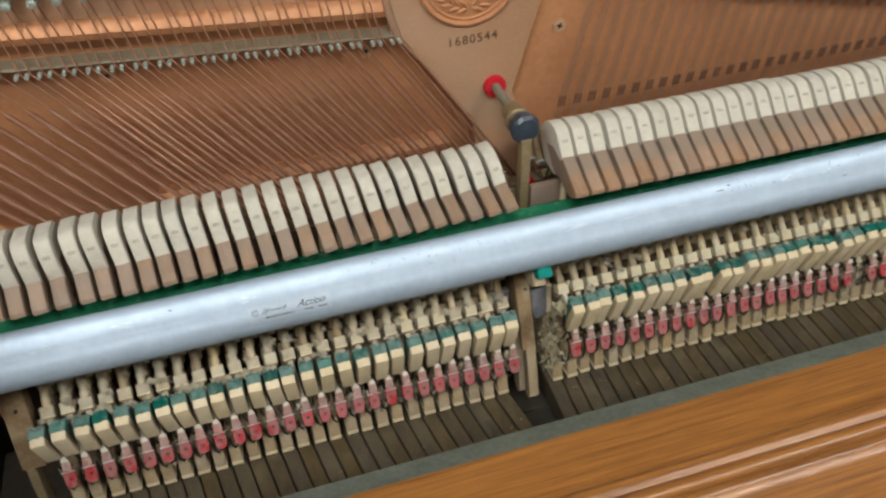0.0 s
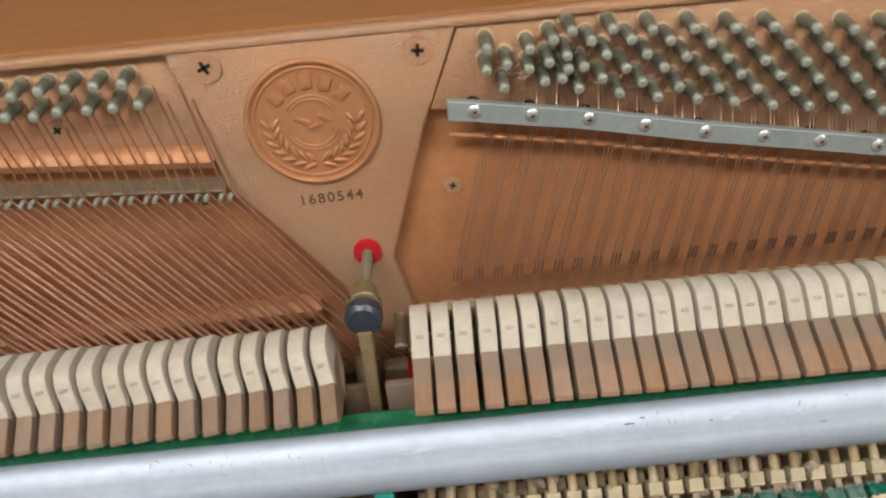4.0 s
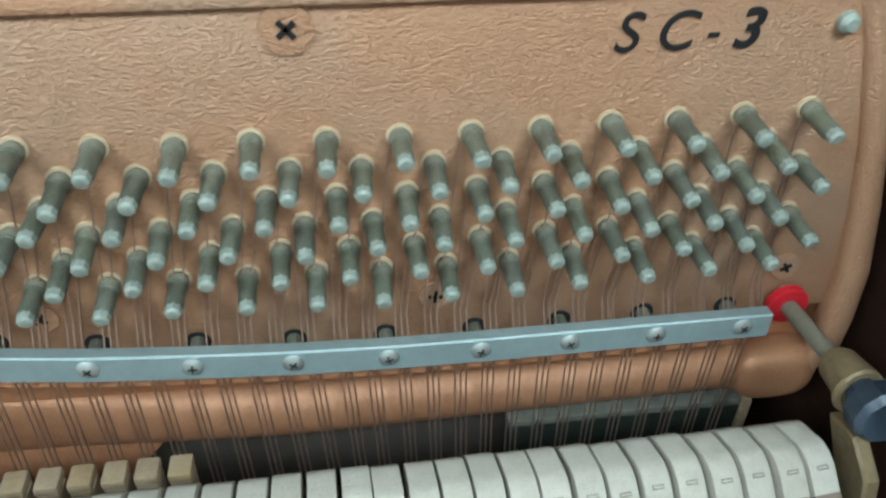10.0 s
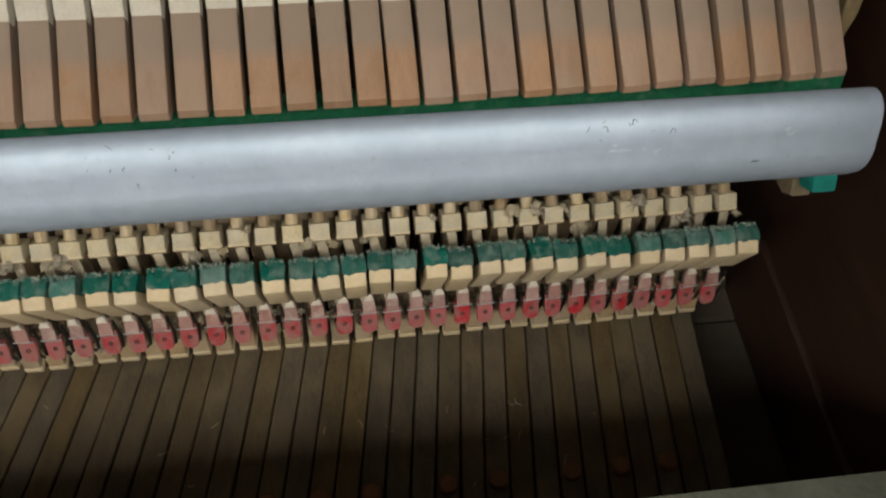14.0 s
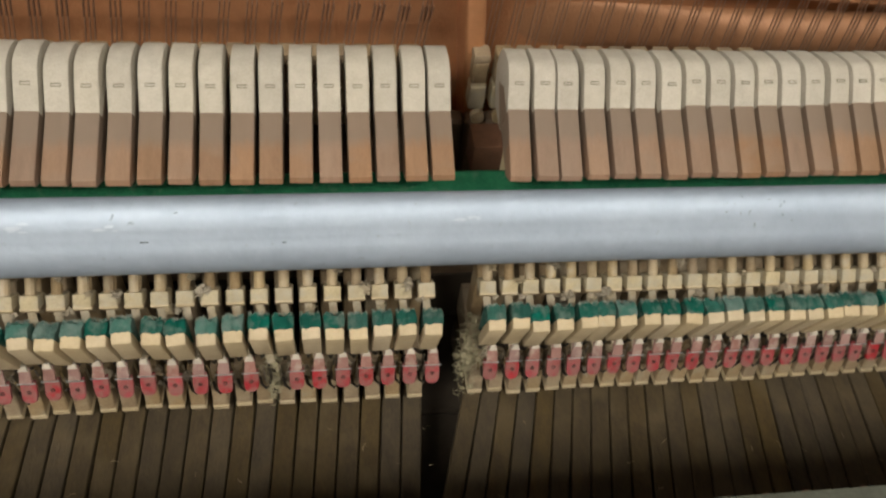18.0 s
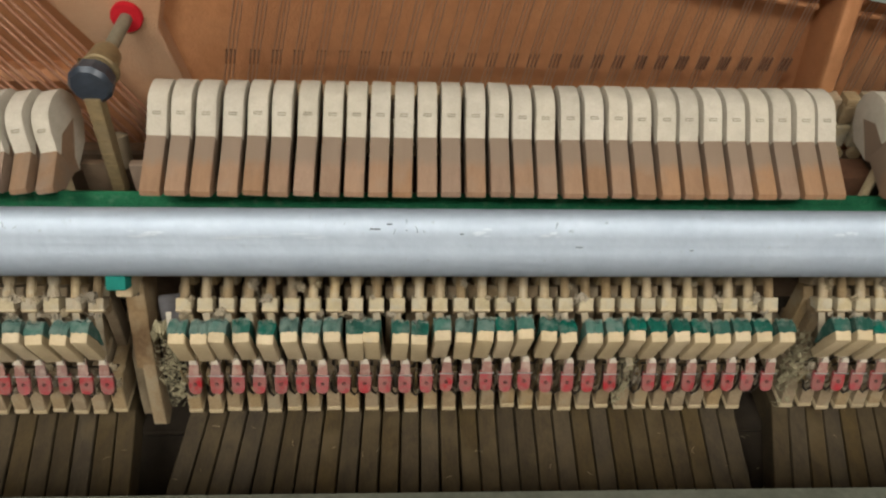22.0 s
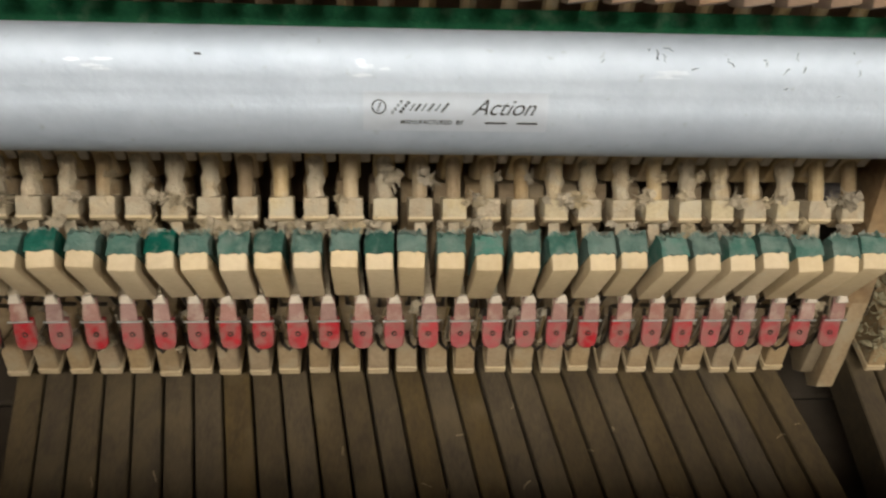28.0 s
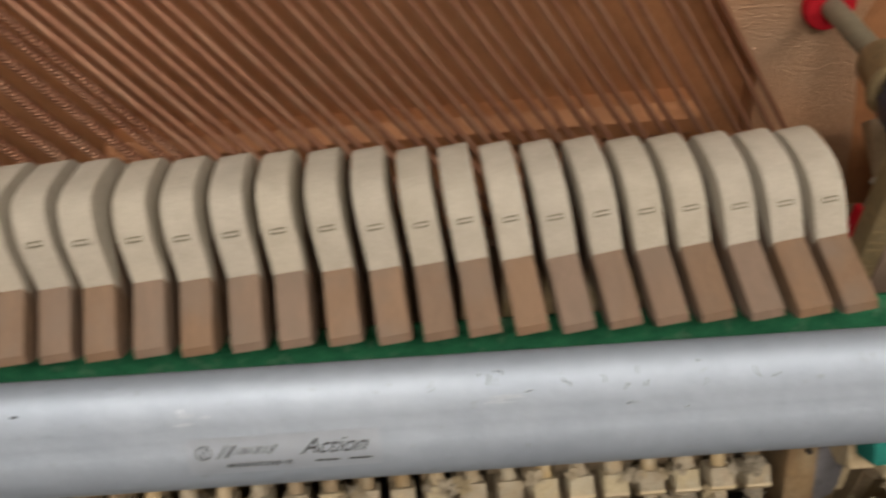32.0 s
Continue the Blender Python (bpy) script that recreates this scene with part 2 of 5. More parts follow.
DUST = (0.42, 0.38, 0.30)
M = dict(
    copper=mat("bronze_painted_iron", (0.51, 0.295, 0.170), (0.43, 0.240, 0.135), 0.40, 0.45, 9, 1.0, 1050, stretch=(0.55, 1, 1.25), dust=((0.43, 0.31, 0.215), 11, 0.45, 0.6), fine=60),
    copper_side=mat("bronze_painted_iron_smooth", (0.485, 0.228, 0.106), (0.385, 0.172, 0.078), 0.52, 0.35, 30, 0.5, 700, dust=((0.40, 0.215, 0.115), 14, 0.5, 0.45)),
    # the plate's bronze paint in a darker copy, for shaded castings
    copper_low=mat("shaded_bronze_painted_iron", (0.40, 0.205, 0.105), (0.33, 0.158, 0.076), 0.5, 0.35, 12, 0.3, 800, fine=50),
    ink=mat("black_ink", (0.012, 0.011, 0.011), None, 0.6, 0, 200, 0),
    faded=mat("faded_brown_ink", (0.075, 0.040, 0.022), (0.14, 0.075, 0.04), 0.7, 0, 400, 0),
    redwood=mat("red_brown_varnished_wood", (0.26, 0.105, 0.026), (0.22, 0.085, 0.020), 0.55, 0, 9, 0.15, 60, stretch=(1, 14, 14)),
    # dark case wood, lowered further for the shade on the right panel
    cheek=mat("shaded_dark_red_brown_wood", (0.036, 0.016, 0.009), (0.020, 0.009, 0.005), 0.5, 0, 8, 0.15, 60, stretch=(14, 1, 14)),
    oak=mat("varnished_orange_oak", (0.29, 0.118, 0.024), (0.125, 0.043, 0.008), 0.30, 0, 20, 0.15, 140, stretch=(0.35, 17, 17), fine=5),
    felt=mat("cream_hammer_felt", (0.49, 0.46, 0.39), (0.42, 0.39, 0.325), 0.95, 0, 160, 0.35, 900, vary=0.06, spec=0.15,
             dust=((0.51, 0.475, 0.395), 45, 0.55, 0.5)),
    mould=mat("pinkish_brown_hammer_wood", (0.275, 0.172, 0.108), (0.225, 0.138, 0.085), 0.6, 0, 70, 0.12, 300, vary=0.13, stretch=(5, 1, 1),
              dust=((0.245, 0.175, 0.125), 60, 0.5, 0.6), band=(-0.0235, -0.0175, (0.195, 0.148, 0.110), 0.85)),
    mould_bass=mat("grey_brown_hammer_wood", (0.250, 0.168, 0.114), (0.20, 0.134, 0.090), 0.65, 0, 70, 0.15, 300, vary=0.12, stretch=(5, 1, 1),
              dust=((0.205, 0.155, 0.118), 55, 0.45, 0.7)),
    maple=mat("pale_maple", (0.44, 0.345, 0.205), (0.35, 0.265, 0.15), 0.6, 0, 90, 0.15, 400, vary=0.1, dust=(DUST, 90, 0.5, 0.75)),
    # dusty maple, also darkened to carry the shade between action parts
    dullmaple=mat("shade_dulled_dusty_maple", (0.29, 0.215, 0.125), (0.21, 0.15, 0.085), 0.75, 0, 90, 0.2, 400, vary=0.1, dust=((0.26, 0.22, 0.15), 90, 0.5, 0.75)),
    dusty=mat("dusty_buckskin", (0.50, 0.43, 0.29), (0.39, 0.33, 0.22), 0.9, 0, 130, 0.5, 700, vary=0.08, dust=((0.42, 0.385, 0.30), 120, 0.45, 0.8), spec=0.2),
    grimy=mat("grimy_buckskin", (0.45, 0.38, 0.27), (0.33, 0.27, 0.19), 0.95, 0, 170, 1.0, 800, vary=0.10, dust=((0.37, 0.33, 0.25), 190, 0.42, 0.9), spec=0.1),
    cream=mat("cream_painted_wood", (0.52, 0.425, 0.275), (0.45, 0.36, 0.225), 0.6, 0, 80, 0.12, 400, vary=0.06, dust=(DUST, 150, 0.62, 0.6)),
    teal=mat("teal_check_felt", (0.075, 0.165, 0.140), (0.055, 0.125, 0.105), 0.95, 0, 180, 0.7, 900, vary=0.25, spec=0.1,
             dust=((0.135, 0.195, 0.172), 160, 0.42, 0.85)),
    cleanteal=mat("deep_teal_check_felt", (0.022, 0.105, 0.082), (0.014, 0.072, 0.056), 0.95, 0, 180, 0.6, 900, vary=0.2, spec=0.1, dust=((0.12, 0.165, 0.142), 170, 0.48, 0.75)),
    green=mat("green_rail_cloth", (0.022, 0.155, 0.075), (0.012, 0.10, 0.05), 0.95, 0, 120, 0.5, 900, spec=0.1, dust=((0.13, 0.22, 0.15), 160, 0.55, 0.5)),
    turq=mat("turquoise_felt", (0.015, 0.20, 0.165), (0.012, 0.15, 0.125), 0.95, 0, 150, 0.4, 700, spec=0.1),
    rail=mat("silver_painted_tube", (0.455, 0.540, 0.640), (0.39, 0.468, 0.565), 0.58, 0.45, 22, 0.2, 260, spec=0.35, dust=((0.20, 0.21, 0.22), 260, 0.66, 0.6)),
    smear=mat("pale_paint_smear", (0.54, 0.62, 0.705), (0.46, 0.54, 0.625), 0.45, 0.5, 90, 0.2, 400),
    film=mat("clear_varnish_film", (0.505, 0.585, 0.68), (0.44, 0.515, 0.605), 0.45, 0.5, 22, 0.1, 200),
    steel=mat("bright_zinc_steel", (0.58, 0.62, 0.60), (0.48, 0.52, 0.50), 0.35, 0.75, 60, 0.1, 300),
    barsteel=mat("grey_steel_bar", (0.32, 0.385, 0.385), (0.265, 0.325, 0.325), 0.55, 0.45, 40, 0.12, 200),
    pin=mat("blued_tuning_pin", (0.215, 0.228, 0.175), (0.145, 0.157, 0.118), 0.45, 0.5, 130, 0.4, 900, vary=0.15, stretch=(1, 1, 4)),
    pintip=mat("worn_pin_end", (0.37, 0.41, 0.355), (0.28, 0.315, 0.27), 0.6, 0.3, 300, 0.3, 700),
    bush=mat("pale_wood_bushing", (0.55, 0.43, 0.28), (0.44, 0.33, 0.20), 0.8, 0, 200, 0.2, 600),
    # steel wire with the plate's copper reflection put into its colour
    wire=mat("plate_tinted_steel_wire", (0.47, 0.33, 0.25), (0.37, 0.255, 0.19), 0.38, 0.8, 200, 0),
    wound=mat("copper_wound_string", (0.36, 0.18, 0.11), (0.27, 0.125, 0.075), 0.42, 0.6, 60, 0.1, 500, rings=230.0, dust=((0.33, 0.22, 0.15), 60, 0.5, 0.4)),
    wound_thin=mat("fine_copper_wound_string", (0.36, 0.18, 0.11), (0.27, 0.125, 0.075), 0.45, 0.6, 60, 0, dust=((0.33, 0.22, 0.15), 60, 0.5, 0.4)),
    darkwire=mat("dull_dark_wire", (0.06, 0.05, 0.04), None, 0.5, 0.6, 200, 0),
    dustwire=mat("dusty_tan_wire", (0.26, 0.205, 0.125), (0.13, 0.10, 0.06), 0.8, 0.1, 300, 0.3, 900, vary=0.3),
    red=mat("red_felt", (0.46, 0.016, 0.026), (0.36, 0.011, 0.018), 0.9, 0, 200, 0.4, 700, spec=0.1),
    lint=mat("grey_lint", (0.37, 0.32, 0.235), (0.27, 0.23, 0.165), 0.95, 0, 300, 0.3, 900, vary=0.2, spec=0.1),
    fray=mat("pale_felt_fibres", (0.27, 0.30, 0.255), (0.20, 0.23, 0.195), 0.95, 0, 300, 0.2, 900, vary=0.2, spec=0.1),
    web=mat("greenish_dust", (0.36, 0.325, 0.215), (0.25, 0.225, 0.145), 0.95, 0, 300, 0.3, 900, spec=0.1),
    redtip=mat("red_vinyl_tip", (0.36, 0.042, 0.050), (0.28, 0.030, 0.036), 0.5, 0, 250, 0.3, 600, vary=0.10, dust=((0.25, 0.115, 0.102), 190, 0.38, 0.85)),
    tape=mat("faded_pink_bridle_tape", (0.30, 0.175, 0.15), (0.235, 0.125, 0.105), 0.9, 0, 200, 0.3, 700, vary=0.15, dust=((0.42, 0.36, 0.3), 150, 0.5, 0.6)),
    wedge=mat("dark_brown_felt", (0.15, 0.070, 0.036), None, 0.95, 0, 200, 0.2),
    white=mat("white_leather_tab", (0.52, 0.47, 0.39), None, 0.8, 0, 150, 0.2),
    # dusty key wood, base darkened for the shade under the action
    key=mat("shaded_dusty_key_wood", (0.068, 0.047, 0.019), (0.036, 0.024, 0.010), 0.75, 0, 45, 0.3, 220, vary=0.16, stretch=(3, 1, 1), dust=((0.090, 0.066, 0.032), 34, 0.52, 0.8)),
    greyfelt=mat("dusty_grey_green_felt", (0.115, 0.122, 0.098), (0.08, 0.086, 0.068), 0.95, 0, 50, 0.3, 500, spec=0.1),
    darkwood=mat("dark_action_wood", (0.16, 0.11, 0.07), (0.10, 0.068, 0.042), 0.7, 0, 30, 0.2, 200),
    furred=mat("dark_furred_dust", (0.085, 0.066, 0.042), (0.05, 0.038, 0.024), 0.95, 0, 200, 0.4, 700, spec=0.1),
    # near-black colour standing for the shade inside the recesses
    black=mat("shade_dark_recess", (0.048, 0.036, 0.024), (0.030, 0.023, 0.015), 0.9, 0, 20, 0.1),
    castgrey=mat("dusty_cast_metal", (0.20, 0.158, 0.10), (0.145, 0.113, 0.07), 0.75, 0.1, 60, 0.4, 260, dust=((0.205, 0.165, 0.115), 40, 0.5, 0.6)),
    brass=mat("dull_brass_casting", (0.28, 0.21, 0.11), (0.19, 0.145, 0.08), 0.55, 0.4, 60, 0.4, 260, dust=((0.27, 0.215, 0.13), 40, 0.5, 0.6)),
    rust=mat("rusty_brown_iron", (0.235, 0.155, 0.078), (0.15, 0.092, 0.046), 0.8, 0.05, 55, 0.6, 300, dust=((0.33, 0.265, 0.165), 45, 0.5, 0.7)),
    slate=mat("blue_grey_sheet_metal", (0.235, 0.235, 0.255), (0.165, 0.16, 0.17), 0.5, 0.3, 40, 0.2, 200, dust=((0.28, 0.25, 0.20), 60, 0.6, 0.6)),
    # one felt in two tones: lit top edge, front darkened as shade
    padtop=mat("lit_grey_felt_edge", (0.14, 0.137, 0.11), (0.10, 0.098, 0.078), 0.95, 0, 60, 0.4, 500, spec=0.1),
    padside=mat("shaded_green_felt", (0.020, 0.024, 0.018), (0.013, 0.016, 0.012), 0.95, 0, 60, 0.3, 500, spec=0.05),
    knob=mat("blue_black_knob", (0.036, 0.050, 0.070), (0.025, 0.035, 0.05), 0.35, 0.2, 60, 0.1, 300, dust=((0.10, 0.13, 0.17), 40, 0.5, 0.5)),
    rod=mat("grey_steel_rod", (0.235, 0.22, 0.16), (0.18, 0.165, 0.12), 0.6, 0.3, 60, 0.2),
    wall=mat("cream_wall_paint", (0.42, 0.40, 0.37), (0.39, 0.37, 0.34), 0.9, 0, 4, 0.1),
    plaster=mat("white_ceiling_paint", (0.8, 0.79, 0.76), None, 0.9, 0, 4, 0.1),
    floorwood=mat("brown_floor_boards", (0.075, 0.046, 0.025), (0.05, 0.03, 0.016), 0.5, 0, 6, 0.1, stretch=(1, 10, 1)),
    lampbody=mat("white_lamp_housing", (0.8, 0.8, 0.8), None, 0.5, 0, 20, 0),
)
glow = bpy.data.materials.new("lamp_diffuser")
glow.use_nodes = True
gp = glow.node_tree.nodes["Principled BSDF"]
gp.inputs["Base Color"].default_value = (0.9, 0.9, 0.9, 1)
gp.inputs["Emission Color"].default_value = (1.0, 0.97, 0.92, 1)
gp.inputs["Emission Strength"].default_value = 12


# ---------------------------------------------------------------- mesh tools
def box(bm, c, s, bev=0.0, seg=1, rot=None):
    r = bmesh.ops.create_cube(bm, size=1.0)
    vs = r["verts"]
    bmesh.ops.scale(bm, vec=s, verts=vs)
    if bev:
        es = list({e for v in vs for e in v.link_edges})
        r = bmesh.ops.bevel(bm, geom=es, offset=bev, segments=seg, profile=0.6, affect="EDGES")
        vs = list({v for f in r["faces"] for v in f.verts} | {v for v in vs if v.is_valid})
    if rot:
        bmesh.ops.rotate(bm, cent=(0, 0, 0), matrix=Euler([radians(a) for a in rot]).to_matrix(), verts=vs)
    bmesh.ops.translate(bm, vec=c, verts=vs)
    return vs


def prism(bm, prof, x0, x1, bev=0.0, seg=1):
    """A closed profile of (y, z) points, swept from x0 to x1."""
    a = [bm.verts.new((x0, y, z)) for y, z in prof]
    b = [bm.verts.new((x1, y, z)) for y, z in prof]
    n = len(prof)
    fs = [bm.faces.new(a), bm.faces.new(b[::-1])]
    fs += [bm.faces.new((a[i], b[i], b[(i + 1) % n], a[(i + 1) % n])) for i in range(n)]
    bmesh.ops.recalc_face_normals(bm, faces=fs)
    if bev:
        es = [e for e in set(fs[0].edges) | set(fs[1].edges)]
        bmesh.ops.bevel(bm, geom=es, offset=bev, segments=seg, profile=0.6, affect="EDGES")


def plank(bm, outline, y0, y1, bev=0.0, seg=1):
    """A flat piece with an outline of (x, z) points between the depths y0 (front) and y1."""
    a = [bm.verts.new((x, y0, z)) for x, z in outline]
    b = [bm.verts.new((x, y1, z)) for x, z in outline]
    n = len(outline)
    fs = [bm.faces.new(a), bm.faces.new(b[::-1])]
    fs += [bm.faces.new((a[i], b[i], b[(i + 1) % n], a[(i + 1) % n])) for i in range(n)]
    bmesh.ops.recalc_face_normals(bm, faces=fs)
    if bev:
        bmesh.ops.bevel(bm, geom=list(fs[0].edges), offset=bev, segments=seg, profile=0.5, affect="EDGES")


def rod(bm, pts, r, seg=8, cap=True):
    """A round bar along points; r is one radius or one a point."""
    pts = [Vector(p) for p in pts]
    rs = r if isinstance(r, (list, tuple)) else [r] * len(pts)
    rings = []
    for i, p in enumerate(pts):
        d = (pts[min(i + 1, len(pts) - 1)] - pts[max(i - 1, 0)]).normalized()
        u = d.cross(Vector((0, 0, 1)) if abs(d.z) < 0.9 else Vector((1, 0, 0))).normalized()
        w = d.cross(u)
        rings.append([bm.verts.new(p + rs[i] * (math.cos(t) * u + math.sin(t) * w)) for t in [2 * math.pi * k / seg for k in range(seg)]])
    for a, b in zip(rings, rings[1:]):
        for k in range(seg):
            bm.faces.new((a[k], a[(k + 1) % seg], b[(k + 1) % seg], b[k]))
    if cap:
        bm.faces.new(rings[0][::-1])
        bm.faces.new(rings[-1])


def ring(bm, c, R, r, axis="Y", seg=32, sides=8, arc=(0, 360)):
    pts = []
    full = arc[1] - arc[0] >= 360
    n = seg if full else seg + 1
    for k in range(n):
        t = radians(arc[0] + (arc[1] - arc[0]) * k / seg)
        row = []
        for j in range(sides):
            a = 2 * math.pi * j / sides
            q = R + r * math.cos(a)
            row.append(bm.verts.new((c[0] + q * math.cos(t), c[1] + r * math.sin(a), c[2] + q * math.sin(t))))
        pts.append(row)
    for k in range(n if full else n - 1):
        a, b = pts[k], pts[(k + 1) % n]
        for j in range(sides):
            bm.faces.new((a[j], a[(j + 1) % sides], b[(j + 1) % sides], b[j]))


def mesh_of(name, bm, material, smooth=True):
    bmesh.ops.recalc_face_normals(bm, faces=bm.faces)
    me = bpy.data.meshes.new(name)
    if smooth:
        for f in bm.faces:
            f.smooth = True
        for e in bm.edges:
            if len(e.link_faces) == 2 and e.calc_face_angle(0) > 0.6:
                e.smooth = False
    bm.to_mesh(me)
    bm.free()
    me.materials.append(material)
    return me


def part(name, bm, material, parent=None, label="", smooth=True):
    me = bm if isinstance(bm, bpy.types.Mesh) else mesh_of(name, bm, material, smooth)
    ob = new(name, me)
    if parent:
        ob.parent = parent
    if label:
        tagged(ob, label)
    return ob


def thing(name, label, category, group="", kind=""):
    return tagged(new(name), label, category, group, kind)


def solid(name, bm, material, label, category, group="", kind="", smooth=True):
    return tagged(part(name, bm, material, smooth=smooth), label, category, group, kind)


def B():
    return bmesh.new()


def lerp(t, pts):
    return float(np.interp(t, [p[0] for p in pts], [p[1] for p in pts]))


def lettering(name, text, size, m, material, parent, shear=0.0, bold=0.0, extrude=0.0004, squeeze=1.0):
    cu = bpy.data.curves.new(name, "FONT")
    cu.body, cu.size, cu.shear, cu.offset, cu.extrude = text, size, shear, bold, extrude
    cu.align_x, cu.align_y = "CENTER", "CENTER"
    cu.space_character = squeeze
    tmp = bpy.data.objects.new(name, cu)
    scene.collection.objects.link(tmp)
    bpy.context.view_layer.update()
    me = bpy.data.meshes.new_from_object(tmp.evaluated_get(bpy.context.evaluated_depsgraph_get()))
    bpy.data.objects.remove(tmp)
    me.materials.clear()
    me.materials.append(material)
    ob = new(name, me)
    ob.matrix_world = m
    ob.parent = parent
    return ob


# ---------------------------------------------------------------- room
def room():
    x0, x1, y0, y1 = -2.2, 2.4, -2.8, 0.55
    for name, c, s, m in (("floor", ((x0 + x1) / 2, (y0 + y1) / 2, FLOOR - 0.05), (x1 - x0, y1 - y0, 0.1), "floorwood"),
                          ("ceiling", ((x0 + x1) / 2, (y0 + y1) / 2, CEIL + 0.05), (x1 - x0, y1 - y0, 0.1), "plaster"),
                          ("wall_north", ((x0 + x1) / 2, y1 + 0.05, (CEIL + FLOOR) / 2), (x1 - x0 + 0.2, 0.1, CEIL - FLOOR), "wall"),
                          ("wall_south", ((x0 + x1) / 2, y0 - 0.05, (CEIL + FLOOR) / 2), (x1 - x0 + 0.2, 0.1, CEIL - FLOOR), "wall"),
                          ("wall_west", (x0 - 0.05, (y0 + y1) / 2, (CEIL + FLOOR) / 2), (0.1, y1 - y0, CEIL - FLOOR), "wall"),
                          ("wall_east", (x1 + 0.05, (y0 + y1) / 2, (CEIL + FLOOR) / 2), (0.1, y1 - y0, CEIL - FLOOR), "wall")):
        bm = B()
        box(bm, c, s)
        solid(name, bm, M[m], {"floor": "brown boarded floor of a plain room", "ceiling": "plain white painted ceiling"}.get(name, "plain beige painted room wall"),
              "floor" if name == "floor" else "ceiling" if name == "ceiling" else "wall", kind="structure")
    for lx, ly in LAMPS:
        th = thing("ceiling_lamp", "long white ceiling lamp with a lit diffuser", "lamp", "ceiling lamps")
        bm = B()
        box(bm, (lx, ly, CEIL - 0.03), (1.3, 0.68, 0.06), 0.01, 2)
        part("housing", bm, M["lampbody"], th)
        bm = B()
        box(bm, (lx, ly, CEIL - 0.07), (1.2, 0.6, 0.02), 0.006, 2)
        part("diffuser", bm, glow, th)


room()

# ---------------------------------------------------------------- case
XL, XR = -0.705, 0.672


def case():
    th = thing("piano_case", "dark red-brown wooden case of an old upright piano", "piano case")
    for x in (XL - 0.02, XR + 0.02):
        bm = B()
        box(bm, (x, -0.06, -0.33), (0.04, 0.62, 1.18), 0.004, 2)
        part("side_panel", bm, M["cheek"], th)
        bm = B()
        box(bm, (x - 0.022 * (1 if x > 0 else -1), -0.10, -0.205), (0.006, 0.20, 0.09), 0.002, 2)
        part("key_block", bm, M["cheek"], th)
    bm = B()
    box(bm, ((XL + XR) / 2, 0.30, -0.34), (XR - XL, 0.04, 1.12), 0.003)
    part("back_panel", bm, M["cheek"], th)
    # top of the wooden back, behind the plate's upper rim
    bm = B()
    prism(bm, [(0.0768, 0.2230), (0.0775, 0.2255), (0.080, 0.2262), (0.275, 0.2262), (0.275, 0.2085), (0.107, 0.2085), (0.107, 0.2230)], XL + 0.001, XR - 0.001)
    solid("top_plank", bm, M["redwood"], "red-brown varnished plank along the top of the back", "plank")
    bm = B()
    th = thing("key_bed", "dusty wooden key bed, coloured dark for the shade under the keys", "key bed")
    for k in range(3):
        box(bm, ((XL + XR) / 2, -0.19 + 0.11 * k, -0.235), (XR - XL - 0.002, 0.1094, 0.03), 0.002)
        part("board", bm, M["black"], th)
        bm = B()
    bm.free()
    # felt-topped strip and folded fall board in front of the keys
    bm = B()
    prism(bm, [(-0.1705, -0.0455), (-0.1705, -0.060), (-0.1870, -0.060), (-0.1870, -0.0400)], XL + 0.001, XR - 0.001, 0.001)
    th = thing("felt_strip", "dusty grey-green felt strip along the fall board", "felt strip")
    part("felt", bm, M["greyfelt"], th)
    bm = B()
    box(bm, ((XL + XR) / 2, -0.1790, -0.0645), (XR - XL - 0.002, 0.0150, 0.0086), 0.001)
    part("batten", bm, M["cheek"], th, "dark wooden batten under the felt")
    bm = B()
    prof = [(-0.1875, -0.066), (-0.1875, -0.0392), (-0.2190, -0.0375), (-0.2270, -0.0385)]
    for c, r in ((-0.2335, 0.0050), (-0.2435, 0.0046), (-0.2535, 0.0046)):
        prof += [(c + r * math.cos(a), -0.0395 + r * 0.75 * math.sin(a)) for a in [radians(k) for k in range(20, 170, 15)]]
    prof += [(-0.262, -0.0405), (-0.36, -0.043), (-0.36, -0.066)]
    prism(bm, prof, XL + 0.001, XR - 0.001)
    solid("fall_board", bm, M["oak"], "varnished orange oak fall board with beaded moulding", "fall board")
    bm = B()
    box(bm, ((XL + XR) / 2, -0.34, -0.2015), (XR - XL - 0.002, 0.03, 0.27), 0.003)
    solid("key_slip", bm, M["oak"], "varnished oak front rail below the fall board", "rail")


case()

# ---------------------------------------------------------------- iron plate
PY = 0.075      # front of the raised webs
BARZ = [(-0.17, 0.1735), (-0.15, 0.1705), (-0.083, 0.1585), (-0.013, 0.1428), (0.062, 0.1285), (0.1, 0.121), (0.2, 0.106), (0.26, 0.0970), (0.2983, 0.0921), (0.3329, 0.0876),
        (0.3708, 0.0844), (0.4075, 0.0818), (0.4442, 0.0803), (0.4814, 0.0798), (0.62, 0.0798)]
TOPROW = [(-0.15, 0.2165), (-0.093, 0.2155), (-0.047, 0.2118), (-0.001, 0.2070), (0.068, 0.1990), (0.2, 0.1860), (0.33, 0.1730), (0.456, 0.1702), (0.62, 0.1728)]
ROWSTEP = [(-0.09, 0.0070), (-0.07, 0.0074), (-0.045, 0.0080), (0.0, 0.0088), (0.05, 0.0095), (0.2, 0.0106), (0.33, 0.0113)]


